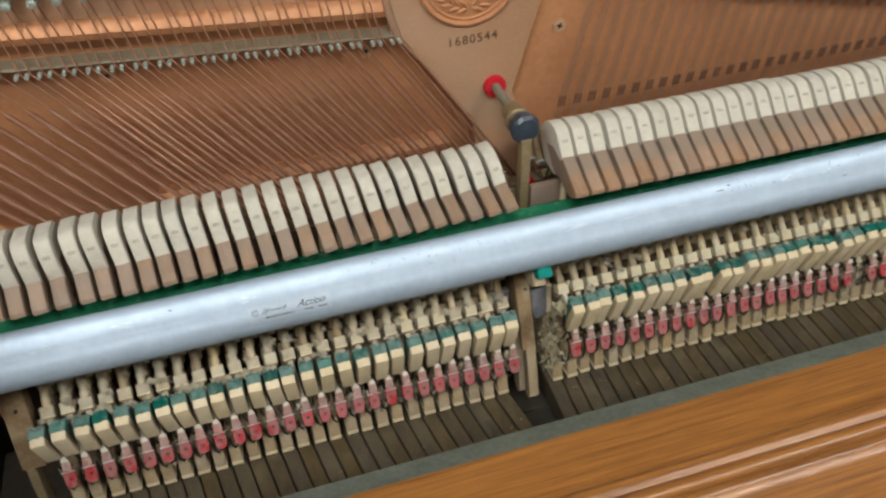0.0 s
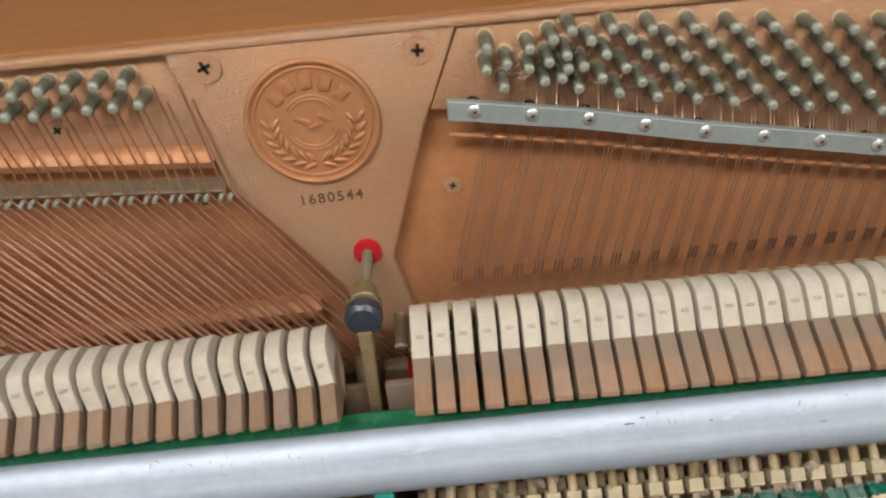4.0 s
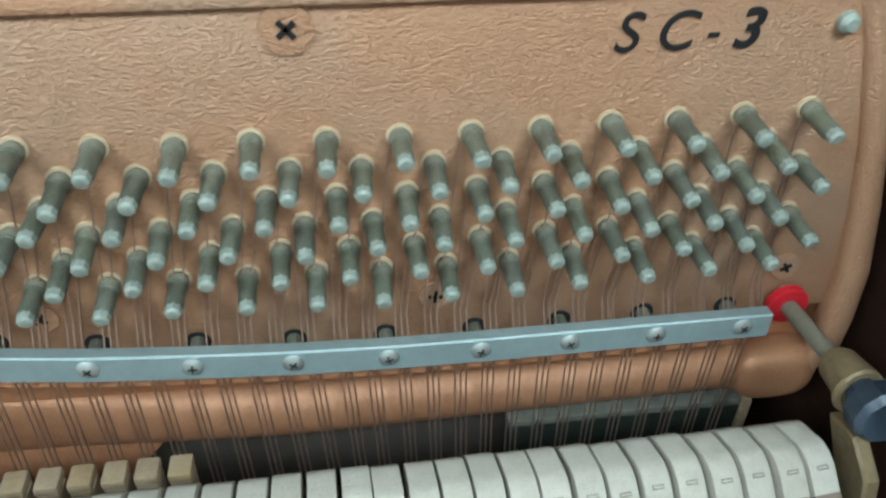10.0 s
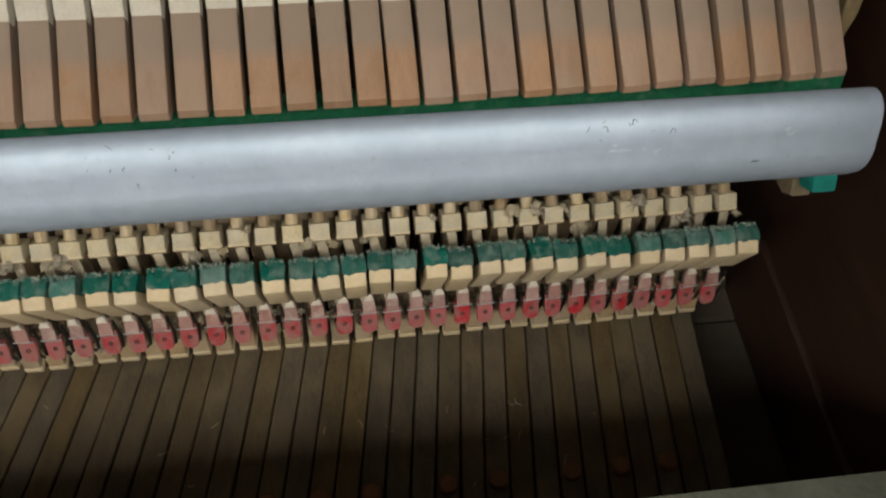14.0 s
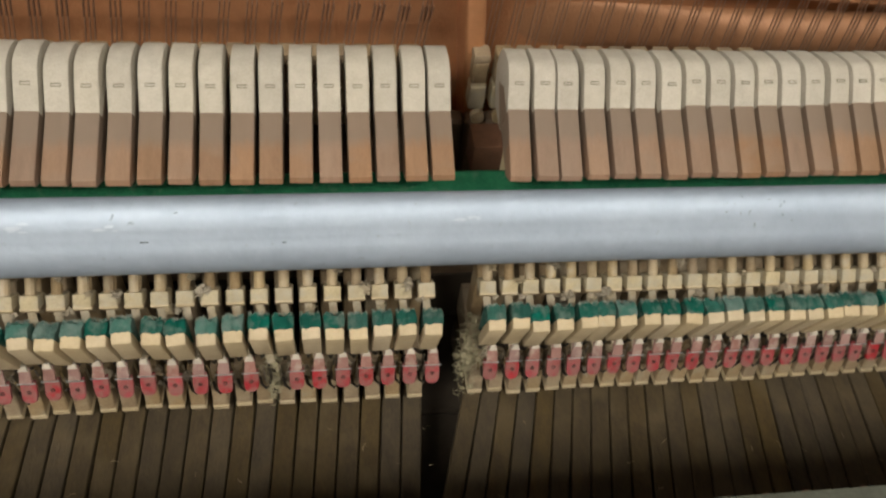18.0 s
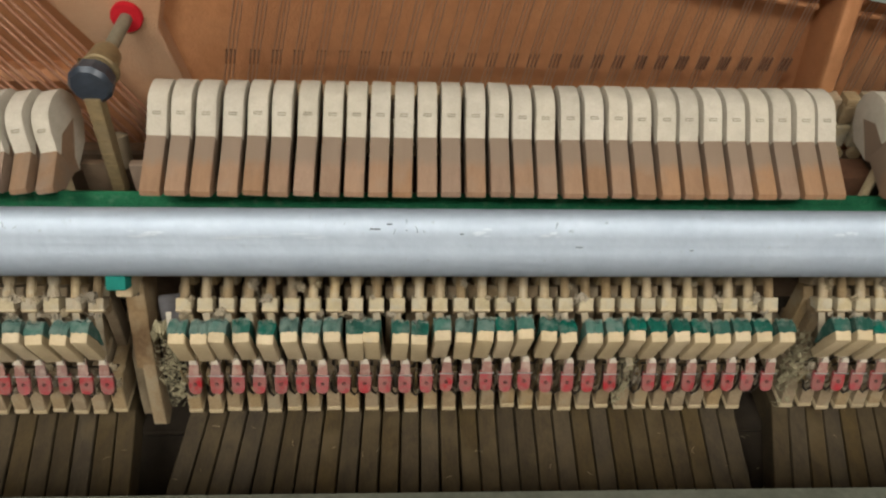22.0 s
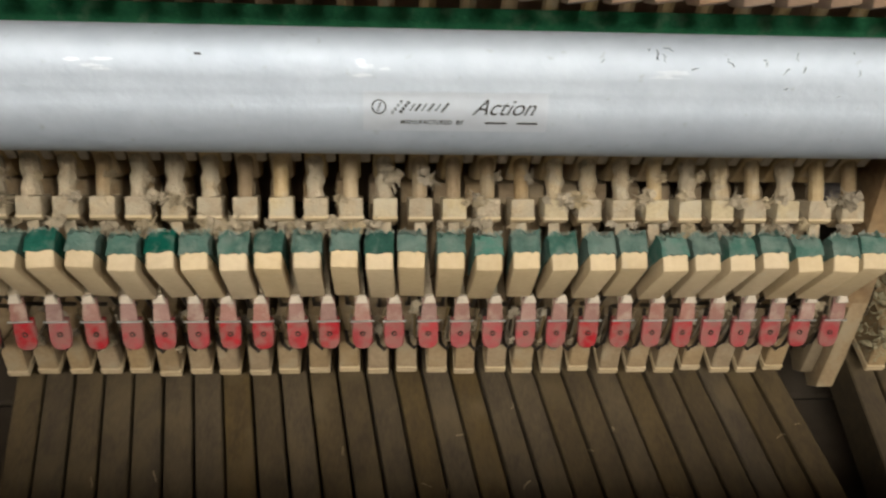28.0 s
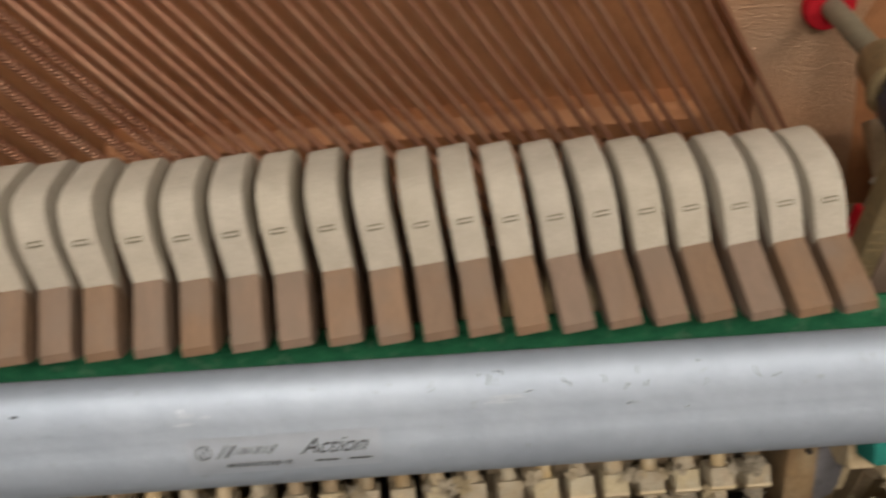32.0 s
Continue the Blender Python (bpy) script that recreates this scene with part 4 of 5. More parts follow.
# ---------------------------------------------------------------- dampers behind the hammers
def dampers():
    bm = B()
    box(bm, (0, 0, 0.0), (0.0090, 0.010, 0.014), 0.001, 1)
    head_me = mesh_of("damper_block", bm, M["dullmaple"])
    bm = B()
    box(bm, (0, 0, 0.0095), (0.0094, 0.011, 0.005), 0.0014, 2)
    cap_me = mesh_of("felt_cap", bm, M["dullmaple"])
    bm = B()
    box(bm, (0, -0.001, -0.0155), (0.0098, 0.012, 0.0165), 0.0025, 3)
    low_me = mesh_of("lever_felt", bm, M["dusty"])
    bm = B()
    rod(bm, [(0.001, -0.006, -0.0270), (0.001, -0.0100, -0.0270), (0.001, -0.0105, -0.0270)], [0.0040, 0.0040, 0.0030], 14)
    dowel_me = mesh_of("dowel", bm, M["maple"])
    bm = B()
    for k in (-0.0032, -0.0008, 0.0016):
        vs = box(bm, (0, 0, 0), (0.0007, 0.002, 0.0092), rot=(0, 10, 0))
        bmesh.ops.translate(bm, vec=(k + 0.010, 0.0160, 0.0235), verts=vs)
    felt_me = mesh_of("wedge_felt", bm, M["wedge"])
    for sec, i, x in NOTES:
        if sec == "bass" or (sec == "treble" and i > 12) or (sec == "tenor" and i == 0):
            continue
        th = thing("damper", "small dusty wooden damper block with felt cap before the strings", "damper", "dampers")
        part("damper_block", head_me, None, th)
        part("felt_cap", cap_me, None, th)
        part("lever_felt", low_me, None, th)
        part("dowel", dowel_me, None, th)
        if sec == "tenor" and i > 1:
            part("wedge_felt", felt_me, None, th, "dark felt wedges between the strings")
        th.matrix_world = pose(x - 0.008, 0.050, 0.028)
    th = thing("muffler_rail", "dark wooden rail with a grey felt pad behind the treble strings", "rail")
    bm = B()
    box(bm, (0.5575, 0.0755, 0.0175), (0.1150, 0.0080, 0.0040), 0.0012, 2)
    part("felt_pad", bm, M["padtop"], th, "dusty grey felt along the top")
    # the front's shade is in its near-black colour
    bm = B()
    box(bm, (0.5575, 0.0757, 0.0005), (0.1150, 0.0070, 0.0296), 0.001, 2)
    part("felt_front", bm, M["padside"], th, "felt side with its shade put into the colour")
    bm = B()
    box(bm, (0.6180, 0.0765, 0.0030), (0.0055, 0.0100, 0.0300), 0.0012, 2)
    part("end_block", bm, M["dullmaple"], th, "pale wooden end block")
    # added dark sheet that paints the shade in the treble opening
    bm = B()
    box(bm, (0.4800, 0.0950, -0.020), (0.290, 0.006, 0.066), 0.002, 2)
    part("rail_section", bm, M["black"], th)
    th = thing("damper_rail", "dark dusty wooden damper rail behind the hammers", "rail")
    for x0, x1 in ((-0.64, -0.225), (-0.2245, 0.2005), (0.201, 0.64)):
        bm = B()
        box(bm, ((x0 + x1) / 2, 0.05, -0.03), (x1 - x0, 0.012, 0.05), 0.002, 1)
        part("rail_section", bm, M["darkwood"], th)
    bm = B()
    box(bm, (0.2145, 0.020, -0.004), (0.030, 0.020, 0.021), 0.002, 2)
    solid("filler_block", bm, M["wedge"], "dusty brown wooden block between tenor and treble hammers", "wooden block")
    gap_of_bass_and_tenor()


def gap_of_bass_and_tenor():
    """Blocks, felted dowels, red tab and springs seen beside the brass strap."""
    bm = B()
    box(bm, (-0.2400, 0.0045, 0.0060), (0.0155, 0.005, 0.0250), 0.0012, 2)
    solid("filler_block", bm, M["darkwood"], "dark dusty brown wooden block behind the brass strap", "wooden block")
    bm = B()
    box(bm, (-0.2075, 0.0035, 0.0065), (0.0260, 0.006, 0.0250), 0.0016, 2)
    solid("filler_block", bm, M["mould_bass"], "pinkish brown wooden block beside the first tenor hammer", "wooden block")
    bm = B()
    plank(bm, [(-0.2085, -0.020), (-0.1955, -0.020), (-0.2000, -0.006), (-0.2055, 0.0045), (-0.2070, 0.0035)], 0.0395, 0.0430, 0.0008, 2)
    solid("red_felt_tab", bm, M["red"], "small red felt tab between bass and tenor hammers", "felt tab")
    for x, z in ((-0.2090, 0.0250), (-0.2000, 0.0205)):
        d = Vector((0.02, 0.80, 0.60)).normalized()
        e = Vector((x, 0.030, z))
        th = thing("felted_dowel", "grey dowel with a pale felt ring round its end", "dowel", "dowels")
        bm = B()
        rod(bm, [tuple(e - d * 0.0003), tuple(e), tuple(e + d * 0.022)], [0.0022, 0.0036, 0.0042], 18)
        part("pin", bm, M["dullmaple"], th)
        bm = B()
        ring(bm, (0, 0, 0), 0.0034, 0.0012, seg=24, sides=8)
        o = part("felt_ring", bm, M["felt"], th, "pale felt ring")
        o.matrix_world = Matrix.Translation(e) @ (-d).to_track_quat("-Y", "Z").to_matrix().to_4x4()
    bm = B()
    rod(bm, [(-0.2355, 0.030, -0.004), (-0.2352, 0.031, 0.010), (-0.2350, 0.033, 0.0165), (-0.2350, 0.034, 0.0180)], [0.0060, 0.0062, 0.0058, 0.0035], 18)
    solid("felted_dowel", bm, M["castgrey"], "short dusty felt-covered dowel", "dowel", "dowels")
    th = thing("damper_spring", "thin dark wire spring bent to a V", "spring")
    for pts in ([(-0.2065, 0.032, 0.0165), (-0.2050, 0.029, 0.0115), (-0.1962, 0.028, 0.0020), (-0.1895, 0.029, -0.0010)], [(-0.1925, 0.032, 0.0170), (-0.1930, 0.030, 0.0135), (-0.1962, 0.0285, 0.0030)]):
        bm = B()
        rod(bm, pts, 0.00065, 7)
        part("wire", bm, M["darkwire"], th)


dampers()


# ---------------------------------------------------------------- hammers
def hammer_kind(width, tail, edge, stp, bulge, apex, catcher="dusty", wood="mould"):
    """One hammer with its parts, from (y, z) points of its upper line: tail, end of the felt, staple, bulge and crown."""
    th = new("piano_hammer")
    (ty, tz), (by, bz), (sy, sz), (ay, az) = tail, edge, stp, apex
    crown = [(ay + 0.009, az - 0.0030), (ay + 0.0150, az - 0.010), (ay + 0.0165, az - 0.018), (ay + 0.013, az - 0.027), (ay + 0.003, az - 0.035), (sy + 0.008, sz - 0.030)]
    under = (by + 0.010, bz - 0.0215)
    line = [Vector((*p, 0)) for p in ((by, bz), stp, bulge, apex, crown[0], crown[1])]
    curve = []
    for k in range(1, 4):       # a smooth line through staple, bulge and crown
        p0, p1, p2, p3 = line[k - 1], line[k], line[k + 1], line[k + 2] if k + 2 < len(line) else line[k + 1]
        for u in (0.0, 0.25, 0.5, 0.75):
            q = 0.5 * ((2 * p1) + (p2 - p0) * u + (2 * p0 - 5 * p1 + 4 * p2 - p3) * u * u + (3 * p1 - p0 - 3 * p2 + p3) * u ** 3)
            curve.append((q.x, q.y))
    bm = B()
    prism(bm, [(by, bz), *curve, *crown, under], -width / 2, width / 2, 0.0006, 2)
    part("felt", bm, M["felt"], th)
    bm = B()
    prof = [(by, bz), (ty, tz), (ty - 0.0007, tz - 0.0028), (ty + 0.0012, tz - 0.0046), (ty + 0.010, tz - 0.0095), (by + 0.004, bz - 0.0185), under]
    prism(bm, prof, -width / 2 + 0.0001, width / 2 - 0.0001, 0.0005, 2)
    part("moulding", bm, M[wood], th)
    bm = B()
    prism(bm, [(by + 0.001, bz - 0.004), (sy + 0.0075, sz - 0.0085), (ay + 0.0035, az - 0.019), (sy + 0.007, sz - 0.024), (by + 0.009, bz - 0.0205)], -width / 2 - 0.0001, width / 2 + 0.0001)
    part("core", bm, M[wood], th, "wooden core inside the felt")
    bm = B()
    up = (Vector((0, *bulge)) - Vector((0, sy, sz))).normalized()
    out = Vector((0, -up.z, up.y)) * 0.0002
    loop = [Vector((0, sy, sz)) + out + Vector((dx, 0, 0)) + up * du for dx, du in ((-0.0021, -0.0006), (0.0021, -0.0006), (0.0021, 0.0007), (-0.0021, 0.0007), (-0.0021, -0.0006))]
    rod(bm, loop, 0.00026, 5)
    part("staple", bm, M["rod"], th)
    bm = B()
    rod(bm, [(0, -0.009, -0.052), (0, -0.009, tz + 0.004)], 0.0028, 8)
    part("shank", bm, M["maple"], th)
    bm = B()
    prism(bm, [(-0.013, -0.050), (-0.003, -0.046), (0.010, -0.052), (0.014, -0.072), (0.002, -0.080), (-0.010, -0.070)], -0.0042, 0.0042, 0.0008, 1)
    part("butt", bm, M["maple"], th)
    bm = B()
    rod(bm, [(0, 0.008, -0.041), (0, -0.0225, -0.0685)], 0.0030, 10)
    part("catcher_shank", bm, M["maple"], th)
    bm = B()
    prism(bm, [(-0.0256, -0.0655), (-0.0299, -0.0707), (-0.0303, -0.0715), (-0.0288, -0.0735), (-0.0215, -0.0775), (-0.0165, -0.0735)], -0.0047, 0.0047, 0.0006, 2)
    part("catcher", bm, M[catcher], th)
    bm = B()
    prism(bm, [(-0.0272, -0.0752), (-0.0258, -0.0808), (-0.0200, -0.0835), (-0.0150, -0.0770), (-0.0215, -0.0776)], -0.0046, 0.0046, 0.0005, 1)
    part("catcher_block", bm, M["dullmaple"], th, "dull wooden block under the catcher")
    bm = B()
    prism(bm, [(-0.0297, -0.0709), (-0.0309, -0.0716), (-0.0304, -0.0737), (-0.0286, -0.0736)], -0.0049, 0.0049, 0.0003, 1)
    part("leather_lip", bm, M["cream"], th, "pale leather lip of the catcher")
    bm = B()
    prism(bm, [(-0.006, -0.0475), (-0.0125, -0.0530), (-0.0110, -0.0600), (-0.004, -0.0560)], 0.0042, 0.0082, 0.0008, 2)
    part("spring_cloth", bm, M["white"], th, "pale cloth of the butt spring")
    bm = B()
    prism(bm, [(-0.0285, -0.076), (-0.0420, -0.0965), (-0.0485, -0.1065), (-0.0493, -0.1060), (-0.0428, -0.0960), (-0.0293, -0.0755)], -0.0022, 0.0022)
    part("bridle_strap", bm, M["grimy"], th, "pale dusty cloth strap")
    bm = B()
    plank(bm, [(-0.0041, 0.0062), (0.0041, 0.0062), (0.0043, 0.0), (0.0041, -0.0050), (0.0032, -0.0072), (0.0012, -0.0082), (-0.0012, -0.0082), (-0.0032, -0.0072), (-0.0041, -0.0050), (-0.0043, 0.0)], -0.0008, 0.0008, 0.0004)
    ob = part("strap_tip", bm, M["redtip"], th, "red vinyl strap end")
    ob.matrix_local = pose(0.0, -0.0525, -0.1168, -28, 0, 0)
    bm = B()
    ring(bm, (0, -0.0010, -0.001), 0.0009, 0.00035, seg=10, sides=5)
    part("eyelet", bm, M["darkwire"], ob)
    bm = B()
    plank(bm, [(-0.0027, 0.0058), (0.0027, 0.0058), (0.0034, -0.0042), (-0.0034, -0.0042)], -0.0006, 0.0006, 0.0002)
    ob = part("strap_band", bm, M["tape"], th)
    ob.matrix_local = pose(0.0, -0.0502, -0.1062, -30, 0, 0)
    bm = B()
    plank(bm, [(-0.0017, 0.0006), (0.0015, 0.0010), (0.0026, -0.0026), (-0.0026, -0.0026)], -0.0009, 0.0009, 0.0003)
    ob = part("strap_tab", bm, M["white"], th, "pale tab at the head of the strap end")
    ob.matrix_local = pose(0.0, -0.0482, -0.0995, -35, 0, 0)
    bm = B()
    rod(bm, [(-0.0048, -0.0524, -0.1104), (0.0048, -0.0524, -0.1104)], 0.0005, 5)
    part("strap_wire", bm, M["steel"], th)
    return th


def ragged(bm, x0, x1, prof, rng, amp, n=6):
    """A felt block: the (y, z) profile swept along x with uneven, fuzzy edges."""
    rows = []
    for k in range(n + 1):
        x = x0 + (x1 - x0) * k / n
        end = 0.0006 if k in (0, n) else 0.0
        rows.append([bm.verts.new((x + rng.uniform(-1, 1) * amp * 0.4, y + rng.uniform(-1, 1) * amp * w, z + rng.uniform(-1, 1) * amp * w - end * w)) for y, z, w in prof])
    m = len(prof)
    for a, b in zip(rows, rows[1:]):
        for j in range(m):
            bm.faces.new((a[j], a[(j + 1) % m], b[(j + 1) % m], b[j]))
    bm.faces.new(rows[0])
    bm.faces.new(rows[-1][::-1])


def tuft(rng, r):
    """A loose flock of dust: a few bent strips round a small ragged core."""
    bm = B()
    for j in range(3):
        res = bmesh.ops.create_icosphere(bm, subdivisions=2, radius=r * rng.uniform(0.35, 0.6))
        c = Vector((rng.uniform(-1, 1), rng.uniform(-0.3, 0.3), rng.uniform(-0.7, 0.7))) * r * 0.6
        for v in res["verts"]:
            v.co = v.co * rng.uniform(0.3, 1.5) + c
    for k in range(16):
        d = Vector((rng.uniform(-1, 1), rng.uniform(-1, 0.4), rng.uniform(-0.7, 1))).normalized()
        p = d * r * 0.3
        q = d * r * rng.uniform(0.8, 1.5) + Vector((rng.uniform(-1, 1), 0, rng.uniform(-1, 1))) * r * 0.4
        rod(bm, [p, (p + q) * 0.5 + Vector((0, 0, r * 0.2)), q], [r * 0.06, r * 0.05, r * 0.015], 3)
    return mesh_of("dust_tuft", bm, M["lint"])


def wippen_kind(seed, dusty):
    rng = random.Random(seed)
    th = new("wippen")
    # body and jack sides have their shade in the wood colour
    bm = B()
    prism(bm, [(-0.0425, -0.1605), (-0.0385, -0.1440), (-0.030, -0.1360), (0.035, -0.130), (0.045, -0.150), (0.040, -0.1605)], -0.0046, 0.0046, 0.0006, 1)
    part("body", bm, M["dullmaple"], th)
    bm = B()
    prism(bm, [(-0.0432, -0.1640), (-0.0432, -0.1607), (0.0, -0.1607), (0.0, -0.1640)], -0.0048, 0.0048, 0.0004, 1)
    part("heel_cushion", bm, M["cream"], th, "pale felt cushion under the wippen")
    bm = B()
    rod(bm, [(0, -0.022, -0.139), (0, -0.0400, -0.115), (0, -0.0470, -0.094), (0, -0.0500, -0.082)], 0.0010, 6)
    part("check_wire", bm, M["darkwire"], th)
    bm = B()
    prism(bm, [(-0.0535, -0.0654), (-0.0573, -0.0684), (-0.0582, -0.0693), (-0.0583, -0.0706), (-0.0488, -0.0985), (-0.0432, -0.0975), (-0.0475, -0.0800), (-0.0518, -0.0700)], -0.0050, 0.0050, 0.0007, 2)
    bc = part("backcheck", bm, M["cream"], th)
    bm = B()
    ragged(bm, -0.0054, 0.0054, [(-0.0541, -0.0649, 0.6), (-0.0512, -0.0636, 0.7), (-0.0480, -0.0628, 0.8), (-0.0448, -0.0638, 1.3), (-0.0438, -0.0668, 1.0), (-0.0425, -0.077, 0.3), (-0.0435, -0.090, 0.3), (-0.0472, -0.0800, 0.2), (-0.0520, -0.0692, 0.2)],
           rng, 0.0010, 7)
    part("check_felt", bm, M["teal" if dusty else "cleanteal"], bc, "dusty grey-teal felt pad" if dusty else "deep teal felt pad")
    bm = B()
    for k in range(26):         # frayed fibres along the upper edge
        x = rng.uniform(-0.0054, 0.0054)
        p = Vector((x, -0.0452 + rng.uniform(-0.0015, 0.0005), -0.0638))
        q = p + Vector((rng.uniform(-0.0012, 0.0012), rng.uniform(-0.0005, 0.0015), rng.uniform(0.0002, 0.0014)))
        rod(bm, [p, (p + q) / 2 + Vector((0, 0, 0.0003)), q], [0.0003, 0.00022, 0.0001], 4)
    part("frayed_edge", bm, M["fray"], bc, "grey frayed felt fibres")
    bm = B()
    rod(bm, [(0.0034, -0.030, -0.140), (0.0036, -0.044, -0.1345), (0.0030, -0.0475, -0.128), (0.0028, -0.0485, -0.112)], 0.0006, 5)
    part("bridle_wire", bm, M["dustwire"], th, "dusty tan wire")
    bm = B()
    rod(bm, [(-0.0032, -0.040, -0.118), (-0.001, -0.0432, -0.1345), (0.0012, -0.0435, -0.1345), (0.0034, -0.040, -0.117)], 0.0007, 5)
    part("spring", bm, M["dustwire"], th)
    bm = B()
    rod(bm, [(0.0052, -0.0440, -0.1120), (0.0066, -0.0470, -0.1235), (0.0054, -0.0485, -0.1325), (0.0030, -0.0485, -0.1362), (0.0006, -0.0475, -0.1335), (-0.0004, -0.0455, -0.1280)], 0.0009, 5)
    part("jack_spring", bm, M["darkwire"], th, "dark bent wire spring")
    bm = B()
    prism(bm, [(-0.010, -0.132), (0.004, -0.130), (0.004, -0.080), (-0.004, -0.078), (-0.010, -0.084)], -0.0036, 0.0036, 0.0006, 1)
    part("jack", bm, M["dullmaple"], th)
    return th


def action():
    rng = random.Random(21)
    kinds = {}
    two = lambda p, q, t: (p[0] + (q[0] - p[0]) * t, p[1] + (q[1] - p[1]) * t)
    ends = {"bass": (((-0.0389, 0.0341), (-0.0245, 0.0455), (-0.0225, 0.0615), (-0.0145, 0.0718), (0.0045, 0.0690)),
                     ((-0.0380, 0.0335), (-0.0160, 0.0407), (-0.0112, 0.0508), (-0.0030, 0.0580), (0.0105, 0.0595))),
            "tenor": (((-0.0395, 0.0345), (-0.0105, 0.0490), (-0.0020, 0.0580), (0.0055, 0.0643), (0.0155, 0.0655)),
                      ((-0.0395, 0.0340), (-0.0105, 0.0480), (-0.0025, 0.0565), (0.0055, 0.0625), (0.0155, 0.0630))),
            "treble": (((-0.0410, 0.0345), (-0.0115, 0.0495), (-0.0030, 0.0588), (0.0045, 0.0643), (0.0135, 0.0640)),
                       ((-0.0405, 0.0368), (-0.0085, 0.0575), (-0.0018, 0.0638), (0.0055, 0.0668), (0.0125, 0.0652)))}
    labs = {"bass": "broad cream felt bass hammer on a brown wooden moulding", "tenor": "cream felt tenor hammer on a pinkish brown wooden moulding",
            "treble": "slim cream felt treble hammer with a long wooden tail"}
    size = {"bass": 0.0096, "tenor": 0.0106, "treble": 0.0105}
    kinds_of = {"bass": 5, "tenor": 2, "treble": 5}
    for sec, n in kinds_of.items():
        for k in range(n):
            t = (k + 0.5) / n
            pts = [two(p, q, t) for p, q in zip(*ends[sec])]
            kinds[sec, k] = tagged(hammer_kind(size[sec], *pts, *(("grimy", "mould_bass") if sec == "bass" else ())), labs[sec], "piano hammer", sec + " hammers")
    wips = [tagged(wippen_kind(40 + k, k < 4), "pale wooden wippen with a dusty grey-teal backcheck" if k < 4 else "pale wooden wippen with a deep teal backcheck", "wippen", "wippens") for k in range(8)]
    tufts = [tuft(random.Random(70 + k), 0.0020 + 0.0004 * k) for k in range(6)]
    used, placed, flocks = set(), set(), []
    rest = {ob.name.split(".")[0]: ob.matrix_basis.copy() for ob in kinds["bass", 0].children}
    for sec, i, x in NOTES:
        n = kinds_of[sec]
        k = min(n - 1, int(n * i / COUNT[sec]))
        src = kinds[sec, k]
        xb, xk, xw = along(CATCHERS, sec, i), along(CHECKS, sec, i, CHECKS_OFF), along(HEELS, sec, i)
        lean = math.degrees(math.atan2(x - xb, 0.126))
        turn = {"bass": lerp(i, [(0, 3), (9, 3), (26, 1)]), "tenor": 0.0, "treble": lerp(i, [(0, -2.0), (5, -0.5), (31, 3.5)])}[sec]
        m = Matrix.Translation((xb, 0, 0)) @ Matrix.Translation((0, 0, -0.068)) @ pose(0, 0, 0, rng.uniform(-0.25, 0.25), lean + rng.uniform(-0.1, 0.1), turn + rng.uniform(-0.4, 0.4)) @ Matrix.Translation((0, 0, 0.068))
        up = RAISED.get(i, 0.0) if sec == "tenor" else 0.0
        wm = pose(xw + rng.uniform(-0.0003, 0.0003), rng.uniform(-0.0010, 0.0010), rng.uniform(-0.0008, 0.0005) + up, 0, 0, rng.uniform(-0.6, 0.6))
        if (sec, k) in used:
            ham = copy_thing(src, m)
        else:
            used.add((sec, k))
            src.matrix_basis = m
            ham = src
        w = rng.choice((0, 1, 2, 3, 3, 5)) if sec == "bass" else rng.choice((1, 2, 4, 5, 6, 7)) if sec == "tenor" else rng.choice((3, 4, 4, 5, 6, 7))
        if w not in placed:
            placed.add(w)
            wips[w].matrix_basis = wm
            wip = wips[w]
        else:
            wip = copy_thing(wips[w], wm)
        # the backcheck on its bent wire, and the strap's end, stand beside the heel
        dx, bend = xk - xw, rng.uniform(-2.5, 2.5)
        for ob in wip.children:
            kind = ob.name.split(".")[0]
            if kind == "backcheck":
                ob.matrix_local = Matrix.Translation((dx, 0, 0)) @ pose(0, -0.05, -0.09, 0, bend, rng.uniform(-4, 4)) @ Matrix.Translation((0, 0.05, 0.09))
            elif kind == "check_wire":
                ob.matrix_local = Matrix.Translation((0, 0, -0.139)) @ Matrix.Rotation(math.atan2(dx, 0.062), 4, "Y") @ Matrix.Translation((0, 0, 0.139))
        if sec == "bass":           # the heads are glued on at their own slant
            slant = lerp(i, [(0, -3.0), (6, -4.0), (13, -5.0), (16, -7.0), (20, -9.0), (26, -10.0)]) - lean
            for ob in ham.children:
                if ob.name.split(".")[0] in ("felt", "moulding", "core", "staple"):
                    ob.matrix_local = Matrix.Translation((0, 0, 0.040)) @ Matrix.Rotation(radians(slant), 4, "Y") @ Matrix.Translation((0, 0, -0.040))
        dt = lerp(i, TIPS[sec]) - (xb - 0.0488 * math.tan(radians(lean)))
        for ob in list(ham.children):
            kind = ob.name.split(".")[0]
            if kind in ("strap_tip", "strap_band", "strap_tab", "strap_wire"):
                if sec == "tenor" and i == 21:          # this strap has lost its end
                    for child in list(ob.children):
                        bpy.data.objects.remove(child)
                    bpy.data.objects.remove(ob)
                else:
                    ob.matrix_local = Matrix.Translation((dt, 0, up)) @ rest[kind]
            elif kind == "bridle_strap":
                ob.matrix_local = Matrix.Translation((0, 0, -0.076)) @ Matrix.Rotation(-math.atan2(dt, 0.034), 4, "Y") @ Matrix.Translation((0, 0, 0.076))
        for _ in range(rng.choice((1, 2, 2, 3))):
            o = part("dust_tuft", tufts[rng.randrange(6)], None, wip)
